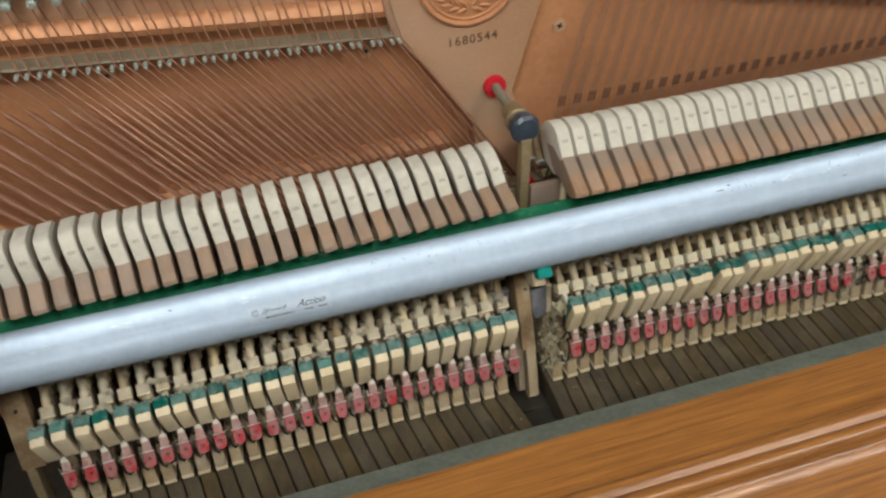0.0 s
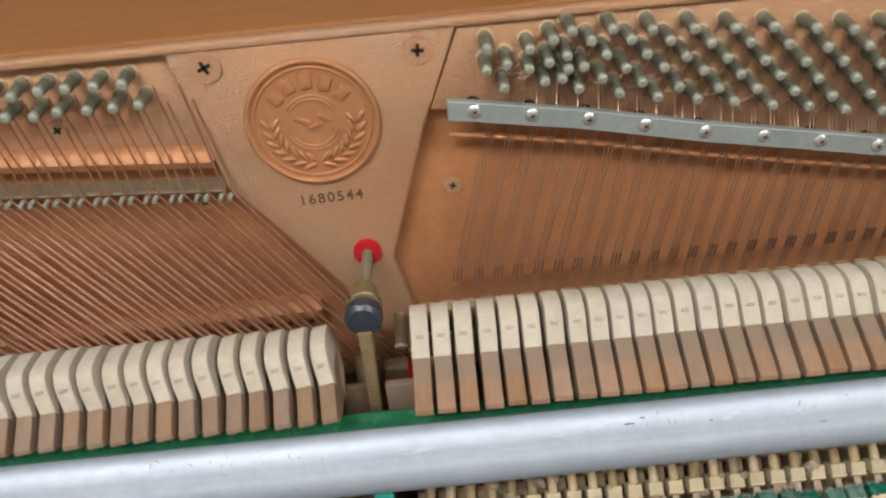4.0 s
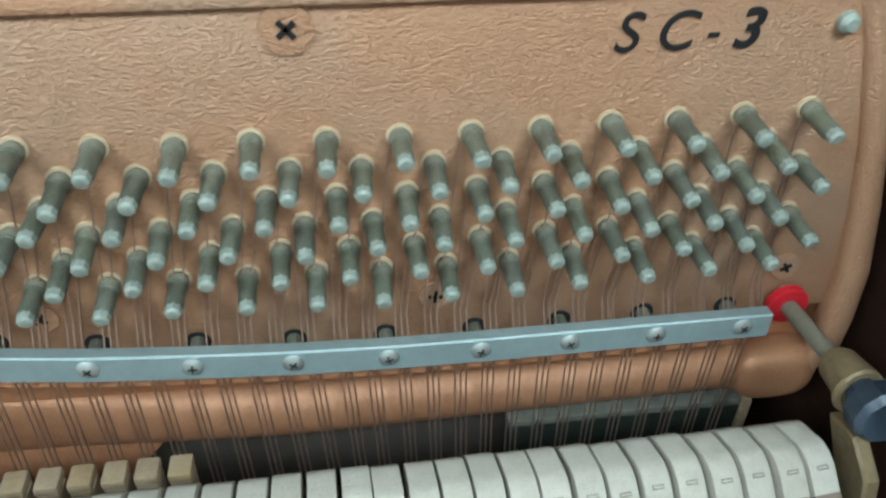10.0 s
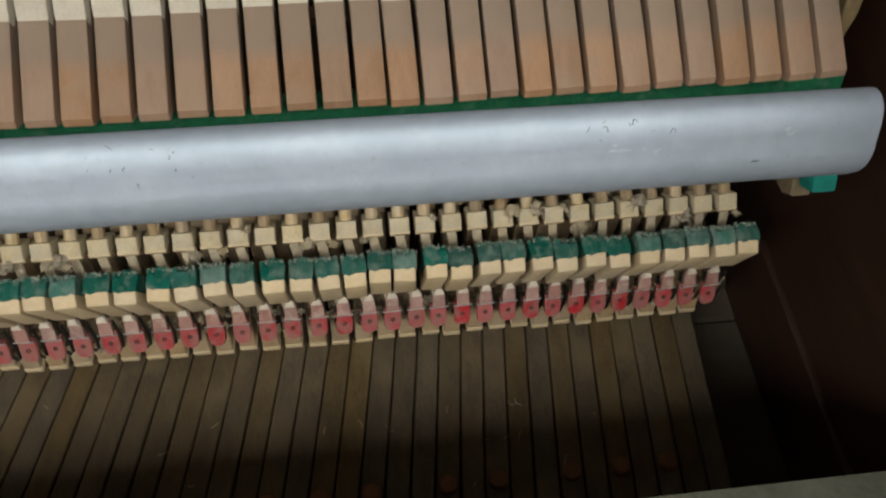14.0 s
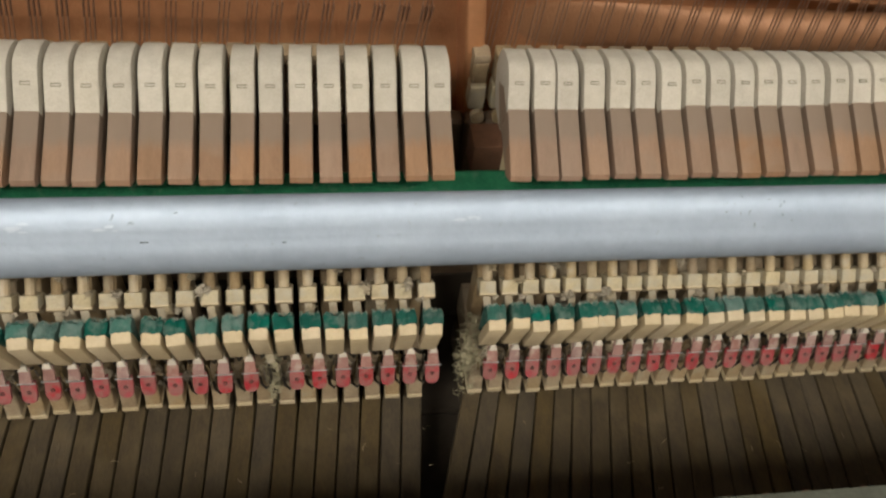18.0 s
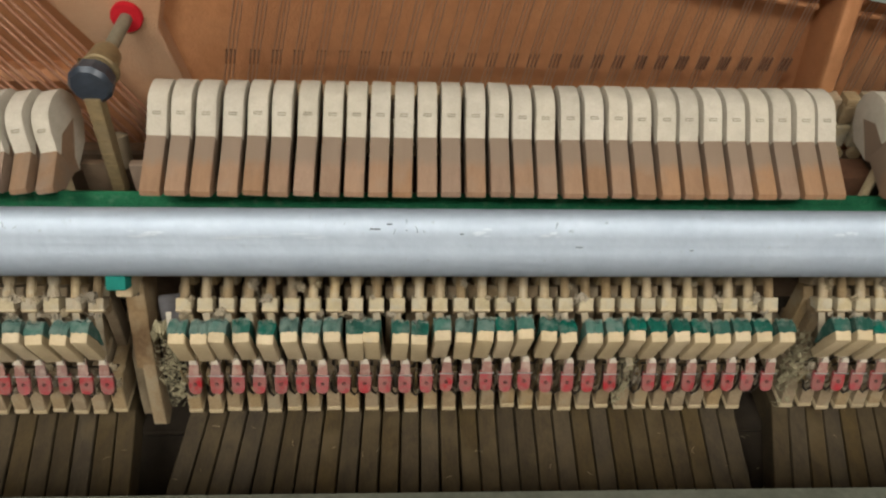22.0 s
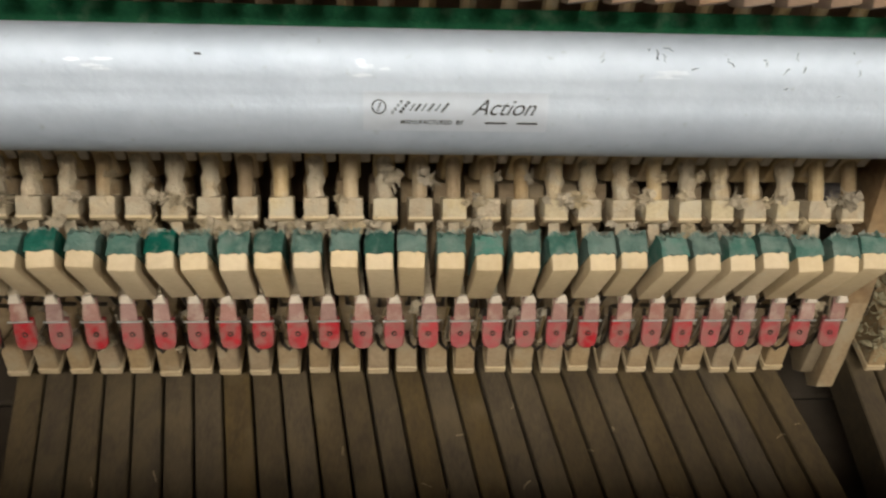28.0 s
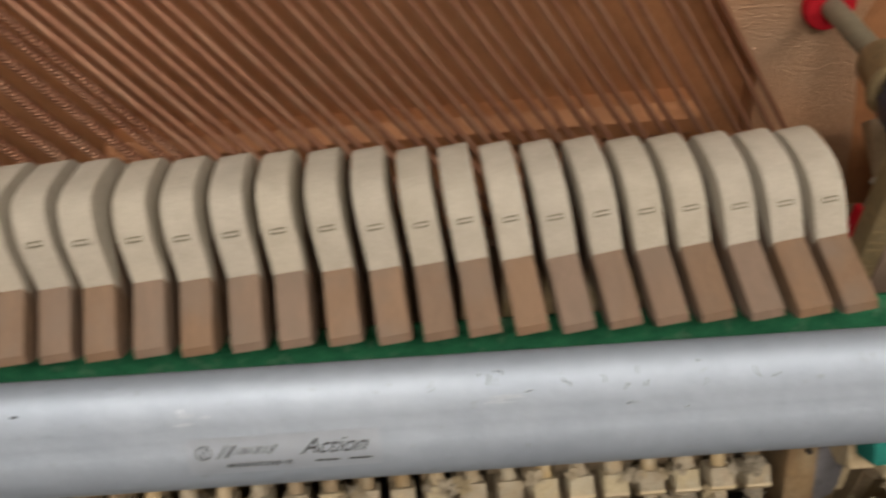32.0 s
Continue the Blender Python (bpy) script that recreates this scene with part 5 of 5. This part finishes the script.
            o.matrix_local = pose(rng.uniform(-0.005, 0.006), rng.uniform(-0.046, -0.040), rng.uniform(-0.140, -0.116), rng.uniform(-40, 40), rng.uniform(-180, 180), 0) @ Matrix.Diagonal((1.0, 0.7, 1.3, 1))
        flocks.append((ham, sec))
    spots_of_dust = [pose(0.0048, -0.0305, -0.0755), pose(-0.0045, -0.0308, -0.0745), pose(0.0012, -0.0312, -0.0775), pose(0.0036, -0.0262, -0.0660), pose(-0.0040, -0.0255, -0.0655), pose(0.0030, -0.0180, -0.0615)]
    stems = []
    for m in ("maple", "dullmaple", "grimy", "grimy"):
        bm = B()
        if m == "grimy":        # shank furred with dust
            n = 12
            rod(bm, [(rng.uniform(-0.0004, 0.0004), 0.008 - 0.0305 * k / n, -0.041 - 0.0275 * k / n) for k in range(n + 1)], [rng.uniform(0.0028, 0.0041) for k in range(n + 1)], 9)
        else:
            rod(bm, [(0, 0.008, -0.041), (0, -0.0225, -0.0685)], 0.0030, 10)
        stems.append(mesh_of("catcher_shank", bm, M[m]))
    clean = [o for o in kinds["tenor", 0].children if o.name.startswith("catcher") and not o.name.startswith("catcher_shank")][0].data
    for ham, sec in flocks:
        for ob in ham.children:
            kind = ob.name.split(".")[0]
            if kind == "catcher_shank":
                ob.data = rng.choice(stems if sec == "bass" else stems[:2])
            elif kind == "catcher" and sec == "bass" and rng.random() < 0.25:
                ob.data = clean
        for _ in range(rng.choice((2, 3, 3, 4) if sec == "bass" else (0, 1, 1, 2))):
            o = part("dust_tuft", tufts[rng.randrange(6)], None, ham)
            o.matrix_local = rng.choice(spots_of_dust) @ pose(rng.uniform(-0.0008, 0.0008), 0, rng.uniform(-0.001, 0.001), rng.uniform(-40, 40), rng.uniform(-180, 180), 0) @ Matrix.Diagonal((1.2, 1.2, 1.2, 1))


action()


def dust_web(x, w, seed):
    rng = random.Random(seed)
    bm = B()
    for k in range(220):
        c = Vector((x + rng.uniform(-w, w), -0.037 + rng.uniform(-0.014, 0.012), -0.122 + rng.uniform(-0.030, 0.030)))
        d = Vector((rng.uniform(-1, 1), rng.uniform(-0.4, 0.4), rng.uniform(-1, 0.6))) * rng.uniform(0.003, 0.009)
        rod(bm, [c - d / 2, c + Vector((0, 0, -0.001)), c + d / 2], [0.00018, 0.00028, 0.0001], 4)
    for k in range(46):
        r = bmesh.ops.create_icosphere(bm, subdivisions=1, radius=rng.uniform(0.0008, 0.0022))
        c = Vector((x + rng.uniform(-w, w), -0.036 + rng.uniform(-0.012, 0.012), -0.124 + rng.uniform(-0.028, 0.028)))
        for v in r["verts"]:
            v.co = v.co * rng.uniform(0.4, 1.5) + c
    solid("dust_web", bm, M["web"], "greenish grey web of dust and lint on the wippens", "dust", "dust webs", "stuff")


dust_web(-0.2130, 0.0065, 5)
dust_web(0.2045, 0.0060, 6)
dust_web(0.0860, 0.0035, 7)
bm = B()
plank(bm, [(-0.0018, 0.005), (0.0018, 0.005), (0.0014, -0.003), (0.0004, -0.0055), (-0.0008, -0.004)], -0.0005, 0.0005, 0.0002)
bridle_tip = solid("bridle_tip", bm, M["white"], "loose white leather bridle tip over a backcheck", "leather tip")
bridle_tip.matrix_world = pose(-0.2050, -0.0440, -0.0650, -52, 4, 6)


# ---------------------------------------------------------------- hammer rail
def hammer_rail():
    cy, cz, r = -0.0337, -0.0103, 0.0184

    def reach(a):
        """Radius of the tube at an angle in degrees, from the front upwards: drawn up to a soft lip at the top."""
        return lerp(a, [(-180, 0.0120), (-120, 0.0170), (-90, r), (38, r), (50, 0.0196), (62, 0.0218), (75, 0.0244), (84, 0.0257), (92, 0.0257), (98, 0.0250), (106, 0.0222), (125, 0.0135), (180, 0.0120)])

    th = thing("hammer_rail", "silver-painted tubular hammer rail, scuffed", "hammer rail")
    bm = B()
    xs = [-0.655, -0.654, -0.652] + list(np.linspace(-0.60, 0.60, 13)) + [0.6345, 0.6375, 0.6385]
    shrink = [0.89, 0.97, 1.0] + [1.0] * 13 + [1.0, 0.97, 0.89]
    turns = list(range(-180, -90, 12)) + list(range(-90, 36, 6)) + list(range(38, 126, 4)) + list(range(130, 180, 10))
    rows = [[bm.verts.new((x, cy - k * reach(a) * math.cos(radians(a)), cz + k * reach(a) * math.sin(radians(a)))) for a in turns] for x, k in zip(xs, shrink)]
    m = len(turns)
    for p, q in zip(rows, rows[1:]):
        for k in range(m):
            bm.faces.new((p[k], p[(k + 1) % m], q[(k + 1) % m], q[k]))
    bm.faces.new(rows[0])
    bm.faces.new(rows[-1][::-1])
    part("tube", bm, M["rail"], th)
    bm = B()
    prof = [(-0.0200, 0.0000), (-0.0165, 0.0095), (-0.0145, 0.0120), (-0.0125, 0.0110), (-0.0125, -0.020), (-0.0165, -0.020)]
    prism(bm, prof, -0.650, 0.632, 0.0)
    part("rail_cloth", bm, M["green"], th, "green cloth strip behind the tube")
    rng = random.Random(8)
    # small maker's mark on the tube as plain bars
    def mark(name, x, a, w, h, lift=0.00015):
        bm = B()
        q = radians(a)
        n = 6
        va, vb = [], []
        for k in range(n + 1):
            t = q + (k / n - 0.5) * h / r
            p = (cy - (reach(math.degrees(t)) + lift) * math.cos(t), cz + (reach(math.degrees(t)) + lift) * math.sin(t))
            va.append(bm.verts.new((x - w / 2, *p)))
            vb.append(bm.verts.new((x + w / 2, *p)))
        for k in range(n):
            bm.faces.new((va[k], vb[k], vb[k + 1], va[k + 1]))
        part(name, bm, M[{"label_film": "film", "smear": "smear"}.get(name, "ink")], th)
    mark("label_film", -0.4215, 25, 0.0580, 0.0125, 0.00006)
    for x, h, k in ((-0.4400, 0.0040, 0.0), (-0.4376, 0.0034, 0.5), (-0.4352, 0.0020, 0.0), (-0.4334, 0.0020, 0.4), (-0.4315, 0.0021, 0.0), (-0.4294, 0.0022, 0.4), (-0.4272, 0.0020, 0.0), (-0.4250, 0.0026, 0.3)):
        for j in range(4):      # slanted strokes standing in for the maker's script
            mark("mark_bar", x + 0.00045 * (j - 1.5) * h / 0.002, 30 + (j - 1.5) * h * 0.27 / 0.018 * 57.3, 0.0005 + 0.0009 * k, h * 0.28)
    for x, w in ((-0.4088, 0.0070), (-0.3988, 0.0066)):
        mark("mark_bar", x, 15, w, 0.0006)

    def tube_text(text, x, a, size, shear, bold):
        q = radians(a)
        m = Matrix.Translation((x, cy - (r + 0.0001) * math.cos(q), cz + (r + 0.0001) * math.sin(q))) @ Matrix.Rotation(math.pi / 2 - q, 4, "X")
        lettering("printed_word", text, size, m, M["ink"], th, shear, bold, 0.00005)

    tube_text("Action", -0.4068, 30, 0.0072, 0.55, 0.0)
    tube_text("MANUFACTURED  BY", -0.4290, 15, 0.00205, 0.0, 0.00003)
    def blotch(x, a, w, h):
        """A worn patch of brighter paint with an uneven outline, lying on the tube."""
        bm = B()
        n = 22
        wob = [1 + rng.uniform(-0.35, 0.25) for _ in range(n)]
        def at(u, v):
            q = radians(a) + v / r
            return (x + u, cy - (reach(math.degrees(q)) + 0.00006) * math.cos(q), cz + (reach(math.degrees(q)) + 0.00006) * math.sin(q))
        c = bm.verts.new(at(0, 0))
        inner = [bm.verts.new(at(0.5 * w * wob[k] * math.cos(6.2832 * k / n) * 0.5, 0.5 * h * wob[k] * math.sin(6.2832 * k / n) * 0.5)) for k in range(n)]
        outer = [bm.verts.new(at(0.5 * w * wob[k] * math.cos(6.2832 * k / n), 0.5 * h * wob[k] * math.sin(6.2832 * k / n))) for k in range(n)]
        for k in range(n):
            bm.faces.new((c, inner[k], inner[(k + 1) % n]))
            bm.faces.new((inner[k], outer[k], outer[(k + 1) % n], inner[(k + 1) % n]))
        part("smear", bm, M["smear"], th)

    for x, a, w, h in ((-0.448, 62, 0.012, 0.003), (-0.36, 60, 0.016, 0.0022), (-0.205, 60, 0.016, 0.0022), (-0.155, 58, 0.040, 0.0020), (-0.115, 57, 0.018, 0.0018), (-0.02, 62, 0.014, 0.003),
                       (0.02, 60, 0.010, 0.0022), (0.19, 60, 0.012, 0.0026), (0.530, 50, 0.012, 0.004), (0.540, 46, 0.006, 0.003), (0.598, 56, 0.005, 0.0026), (-0.585, 55, 0.016, 0.003), (-0.53, 63, 0.02, 0.002)):
        for k in range(4):
            blotch(x + rng.uniform(-0.5, 0.5) * w, a + rng.uniform(-5, 5), w * rng.uniform(0.2, 0.7), h * rng.uniform(0.2, 0.5))
    bm = B()
    ring(bm, (0, 0, 0), 0.0021, 0.00022, seg=24, sides=6)
    box(bm, (0, 0, 0), (0.0004, 0.0003, 0.0030), rot=(0, 20, 0))
    o = part("mark_ring", bm, M["ink"], th)
    q = radians(30)
    o.matrix_world = Matrix.Translation((-0.4456, cy - r * math.cos(q), cz + r * math.sin(q))) @ Matrix.Rotation(-q, 4, "X")
    for k in range(46):
        near = rng.choice((-0.062, -0.062, 0.03, 0.34, -0.30, -0.35, 0.52))
        x, a = near + rng.gauss(0, 0.016), min(80, max(18, rng.gauss(68, 10)))
        pts, hd = [], rng.uniform(0, 6.3)
        for _ in range(rng.randrange(2, 6)):
            q = radians(a)
            pts.append((x, cy - reach(a) * math.cos(q), cz + reach(a) * math.sin(q)))
            hd += rng.uniform(-1.2, 1.2)
            step = rng.uniform(0.0004, 0.0011)
            x, a = x + step * math.cos(hd), a + math.degrees(step * math.sin(hd) / r)
        bm = B()
        rod(bm, pts, rng.uniform(0.00008, 0.0002), 4)
        part("scratch", bm, M["ink"], th)
    for x, a, w in ((0.036, 40, 0.004), (-0.078, 66, 0.006), (-0.07, 72, 0.003), (-0.03, 60, 0.002), (0.585, 22, 0.003), (0.10, 35, 0.002), (-0.5, 70, 0.002)):
        mark("scratch", x, a, w, 0.0005)
    return th


hammer_rail()


# ---------------------------------------------------------------- keys
def keys():
    rng = random.Random(3)
    fan = {"bass": [(0, 0.17), (26, 0.17)], "tenor": [(0, -0.07), (14, 0.0), (28, -0.10)], "treble": [(0, -0.30), (10, -0.2), (31, -0.06)]}
    for n, (sec, i, _) in enumerate(NOTES):
        x, slope = along(HEELS, sec, i), lerp(i, fan[sec])
        w = 0.0122
        bm = B()
        h, z = 0.022, -0.172 + rng.uniform(-0.0006, 0.0006)
        vs = []
        for y in (0.02, -0.035, -0.175):
            xx = x + slope * max(0.0, -0.035 - y)
            vs.append([bm.verts.new((xx + sx * w / 2, y, z + dz)) for sx, dz in ((-1, -h), (-1, -0.0006), (-0.9, 0), (0.9, 0), (1, -0.0006), (1, -h))])
        for a, b in zip(vs, vs[1:]):
            for k in range(6):
                bm.faces.new((a[k], a[(k + 1) % 6], b[(k + 1) % 6], b[k]))
        bm.faces.new(vs[0])
        bm.faces.new(vs[-1][::-1])
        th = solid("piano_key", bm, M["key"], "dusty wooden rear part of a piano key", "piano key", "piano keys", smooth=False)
        if n % 12 in (1, 4, 6, 9, 11):          # sharps carry a dark felt button beside the strip
            bm = B()
            xm = x + slope * 0.092
            rod(bm, [(xm, -0.127, z - 0.001), (xm, -0.127, z + 0.0035), (xm, -0.127, z + 0.0045)], [0.0052, 0.0050, 0.0040], 14)
            part("key_felt", bm, M["wedge"], th, "dark red-brown felt button")


keys()


def key_lint():
    rng = random.Random(12)
    bm = B()
    for k in range(90):
        x, y = rng.uniform(-0.58, 0.58), rng.uniform(-0.17, -0.05)
        n, hd = rng.randrange(3, 6), rng.uniform(0, 6.3)
        pts = []
        for _ in range(n):
            pts.append((x, y, -0.1712 + rng.uniform(0, 0.0006)))
            hd += rng.uniform(-0.9, 0.9)
            x, y = x + 0.0014 * math.cos(hd), y + 0.0014 * math.sin(hd)
        rod(bm, pts, rng.uniform(0.0001, 0.0002), 4)
    solid("key_lint", bm, M["lint"], "loose grey lint scattered over the keys", "lint", "", "stuff")


key_lint()


# ---------------------------------------------------------------- brackets, rails and bolts of the action
def bolt(x, y0, z0, knob):
    th = thing("action_bolt", "steel bolt with a red felt washer and blue-black knob", "bolt", "action bolts")
    bm = B()
    rod(bm, [(x, y0 + 0.004, z0), (x, y0 + 0.0008, z0), (x, y0, z0)], [0.0092, 0.0092, 0.0086], 28)
    part("washer", bm, M["red"], th, "bright red felt washer")
    k = Vector(knob)
    d = (k - Vector((x, y0, z0))).normalized()
    bm = B()
    rod(bm, [(x, y0, z0), tuple(k)], 0.0038, 12)
    part("rod", bm, M["rod"], th)
    bm = B()
    a, b, c, e = k - d * 0.010, k - d * 0.002, k + d * 0.006, k + d * 0.0085
    rod(bm, [tuple(a), tuple(k - d * 0.004), tuple(b), tuple(c), tuple(e), tuple(k + d * 0.0088)], [0.0062, 0.0066, 0.0112, 0.0118, 0.0096, 0.0030], 10)
    part("knob", bm, M["knob"], th, "faceted blue-black knob")
    bm = B()
    rod(bm, [tuple(k - d * 0.027), tuple(k - d * 0.024), tuple(k - d * 0.0095), tuple(k - d * 0.0085)], [0.0062, 0.0078, 0.0092, 0.0084], 20)
    part("collar", bm, M["brass"], th)
    bm = B()
    ring(bm, (0, 0, 0), 0.0090, 0.0022, seg=24, sides=8, arc=(-215, 20))
    o = part("hook", bm, M["brass"], th, "open brass hook round the bolt")
    o.matrix_world = Matrix.Translation(k - d * 0.0088) @ d.to_track_quat("-Y", "Z").to_matrix().to_4x4()


bolt(-0.2254, 0.0690, 0.0738, (-0.2266, 0.006, 0.0730))
bolt(0.6192, 0.0685, 0.0800, (0.6182, 0.0060, 0.0862))
bolt(-0.640, PY - 0.006, 0.080, (-0.668, 0.010, 0.066))


def bracket(x, top, flip=1, foot=True):
    th = thing("action_bracket", "dull brass cast action bracket", "action bracket", "action brackets")
    bm = B()
    prof = [(0.026, top), (0.010, top + 0.004), (-0.004, top - 0.006), (-0.010, 0.035), (-0.011, 0.0), (-0.010, -0.050)]
    if foot:
        prof += [(-0.020, -0.075), (-0.030, -0.10), (-0.040, -0.130), (-0.046, -0.168), (-0.040, -0.176), (-0.030, -0.172), (-0.024, -0.130), (-0.010, -0.105), (0.010, -0.08)]
    prof += [(0.006, -0.050), (0.006, 0.02), (0.014, 0.045)]
    prism(bm, prof, x - 0.0034, x + 0.0034, 0.001, 1)
    part("arm", bm, M["brass"], th)
    if foot:
        bm = B()
        prism(bm, [(0.002, -0.038), (-0.0108, -0.038), (-0.0112, -0.050), (-0.0213, -0.075), (-0.0312, -0.100), (-0.0365, -0.115), (-0.022, -0.112), (-0.006, -0.085)], x - 0.0050, x + 0.0125, 0.0012, 2)
        plate_ob = part("foot_plate", bm, M["rust"], th, "drilled dull metal plate")
        bm = B()
        rod(bm, [(x + 0.0045, -0.0205, -0.0690), (x + 0.0045, -0.0150, -0.0710)], 0.0014, 12)
        part("bolt_hole", bm, M["ink"], plate_ob)
    bm = B()
    prism(bm, [(-0.042, -0.046), (-0.036, -0.034), (-0.020, -0.034), (-0.020, -0.052), (-0.036, -0.052)], x + flip * 0.004 - 0.005, x + flip * 0.004 + 0.005, 0.001)
    part("rail_block", bm, M["castgrey"], th)
    bm = B()
    box(bm, (x + flip * 0.0050, -0.0435, -0.0310), (0.0115, 0.012, 0.009), 0.0015, 2, rot=(-35, 0, 0))
    part("felt_pad", bm, M["turq"], th, "turquoise felt pad under the rail")


def centre_bracket():
    x = -0.2315
    th = thing("action_bracket", "rusty brown iron bracket post between bass and tenor", "action bracket", "action brackets")
    bm = B()
    prism(bm, [(0.004, -0.008), (-0.006, -0.008), (-0.0115, -0.050), (-0.0205, -0.075), (-0.030, -0.10), (-0.037, -0.122), (-0.026, -0.126), (-0.012, -0.105), (0.008, -0.08), (0.006, -0.03)], x - 0.0072, x + 0.0052, 0.0012, 2)
    arm = part("arm", bm, M["rust"], th)
    bm = B()
    rod(bm, [(x + 0.0008, -0.0196, -0.0685), (x + 0.0008, -0.0150, -0.0705)], 0.0012, 12)
    part("bolt_hole", bm, M["ink"], arm)
    bm = B()
    prism(bm, [(-0.030, -0.112), (-0.0365, -0.120), (-0.0445, -0.150), (-0.0490, -0.170), (-0.044, -0.177), (-0.034, -0.174), (-0.026, -0.130)], x - 0.0036, x + 0.0050, 0.0010, 2)
    part("leg", bm, M["dullmaple"], th, "pale dusty lower leg")
    bm = B()
    prism(bm, [(-0.022, -0.108), (-0.031, -0.118), (-0.0400, -0.150), (-0.0430, -0.166), (-0.038, -0.172), (-0.030, -0.168), (-0.018, -0.116)], x - 0.0110, x - 0.0048, 0.0010, 2)
    part("leg", bm, M["castgrey"], th, "dull second leg")
    bm = B()
    prism(bm, [(-0.042, -0.046), (-0.036, -0.034), (-0.020, -0.034), (-0.020, -0.052), (-0.036, -0.052)], x - 0.001, x + 0.009, 0.001)
    part("rail_block", bm, M["maple"], th)
    bm = B()
    box(bm, (x + 0.0050, -0.0435, -0.0310), (0.0115, 0.012, 0.009), 0.0015, 2, rot=(-35, 0, 0))
    part("felt_pad", bm, M["turq"], th, "turquoise felt pad under the rail")
    bm = B()
    box(bm, (-0.2445, 0.0, -0.0850), (0.0150, 0.006, 0.0080), 0.001, 2)
    part("cross_bar", bm, M["slate"], th, "grey metal cross bar")
    # sheet metal guard and pale strip beside the post
    bm = B()
    out = [(-0.0070, -0.008), (-0.0078, 0.012), (-0.0070, 0.0140), (0.0070, 0.0150), (0.0076, 0.012), (0.0074, -0.006), (0.0055, -0.0115), (0.0, -0.0145), (-0.0048, -0.0130)]
    plank(bm, out, -0.0012, 0.0012, 0.0005, 2)
    o = solid("guard_plate", bm, M["slate"], "rounded blue-grey metal plate beside the bracket post", "metal plate")
    o.matrix_world = pose(-0.2150, -0.0130, -0.0945, -14, 4, 8)
    bm = B()
    prism(bm, [(-0.0105, -0.080), (-0.0085, -0.079), (-0.0105, -0.109), (-0.0125, -0.109)], -0.2070, -0.2025, 0.0005)
    solid("pale_strip", bm, M["cream"], "slim cream wooden strip beside the metal plate", "strip")
    # dark furred spring right of the post
    bm = B()
    rng = random.Random(31)
    pts = []
    for k in range(120):
        t, a = k / 119, k * 0.72
        r = 0.0024 + 0.0010 * t + rng.uniform(-0.0004, 0.0004)
        pts.append((-0.2207 + r * math.cos(a), -0.020 - 0.010 * t + 0.002 * math.sin(a), -0.107 - 0.030 * t))
    rod(bm, pts, 0.0007, 5)
    for k in range(60):
        p = Vector(rng.choice(pts))
        q = p + Vector((rng.uniform(-1, 1), rng.uniform(-1, 0.2), rng.uniform(-1, 1))) * 0.0022
        rod(bm, [tuple(p), tuple((p + q) / 2 + Vector((0, 0, 0.0004))), tuple(q)], [0.0003, 0.0002, 0.0001], 3)
    solid("furred_spring", bm, M["furred"], "dark coil spring furred with dust", "spring")
    # torn green felt hanging beside the first tenor backcheck
    bm = B()
    ragged(bm, -0.2165, -0.2055, [(-0.0480, -0.0720, 0.8), (-0.0450, -0.0695, 1.0), (-0.0415, -0.0705, 1.2), (-0.0405, -0.0760, 1.0), (-0.0425, -0.0830, 1.4), (-0.0470, -0.0790, 0.8)], rng, 0.0026, 12)
    solid("felt_scrap", bm, M["web"], "torn dusty grey-green felt scrap beside a backcheck", "felt scrap")


centre_bracket()


def bracket_strap(x0, x1, z0, z1, y):
    th = thing("bracket_strap", "ribbed dull brass strap below the knob", "bracket strap")
    bm = B()
    plank(bm, [(x0 - 0.0042, z0), (x0 + 0.0042, z0), (x1 + 0.0036, z1), (x1 - 0.0036, z1)], y, y + 0.008, 0.0012, 2)
    part("strap", bm, M["brass"], th)
    for k in range(14):
        t = (k + 0.5) / 14
        bm = B()
        box(bm, (x0 + (x1 - x0) * t, y, z0 + (z1 - z0) * t + 0.0012 * math.sin(k * 2.3)), (0.0062, 0.0004, 0.0005 + 0.0003 * math.sin(k * 1.7)), rot=(0, 4 + 3 * math.sin(k), 0))
        part("rib", bm, M["brass"], th)


bm = B()
rod(bm, [(-0.6575, -0.048, -0.050), (-0.6593, -0.050, -0.068), (-0.6667, -0.050, -0.154), (-0.668, -0.050, -0.22)], 0.0036, 12)
solid("pedal_rod", bm, M["darkwire"], "dull grey steel pedal rod beside the action", "rod")

bracket_strap(-0.2268, -0.2280, 0.066, 0.000, -0.004)
bracket(-0.6345, 0.055, -1)
bracket(0.6235, 0.060, 1, False)


def inner_rails():
    for name, c, s, m, lab in (("main_rail", (-0.005, 0.018, -0.060), (1.27, 0.016, 0.03), "dullmaple", "dull wooden main rail of the action"),
                               ("spring_rail", (-0.005, 0.024, -0.100), (1.27, 0.010, 0.03), "darkwood", "dark wooden spring rail of the action"),
                               ("bottom_rail", (-0.005, 0.030, -0.145), (1.27, 0.012, 0.05), "black", "lower rail behind the wippens, coloured dark for shade"),
                               ("soundboard", (-0.01, 0.135, -0.2), (1.30, 0.008, 0.40), "redwood", "brown wooden soundboard behind the strings")):
        bm = B()
        box(bm, c, s, 0.002, 1)
        solid(name, bm, M[m], lab, "rail" if name != "soundboard" else "soundboard")


inner_rails()
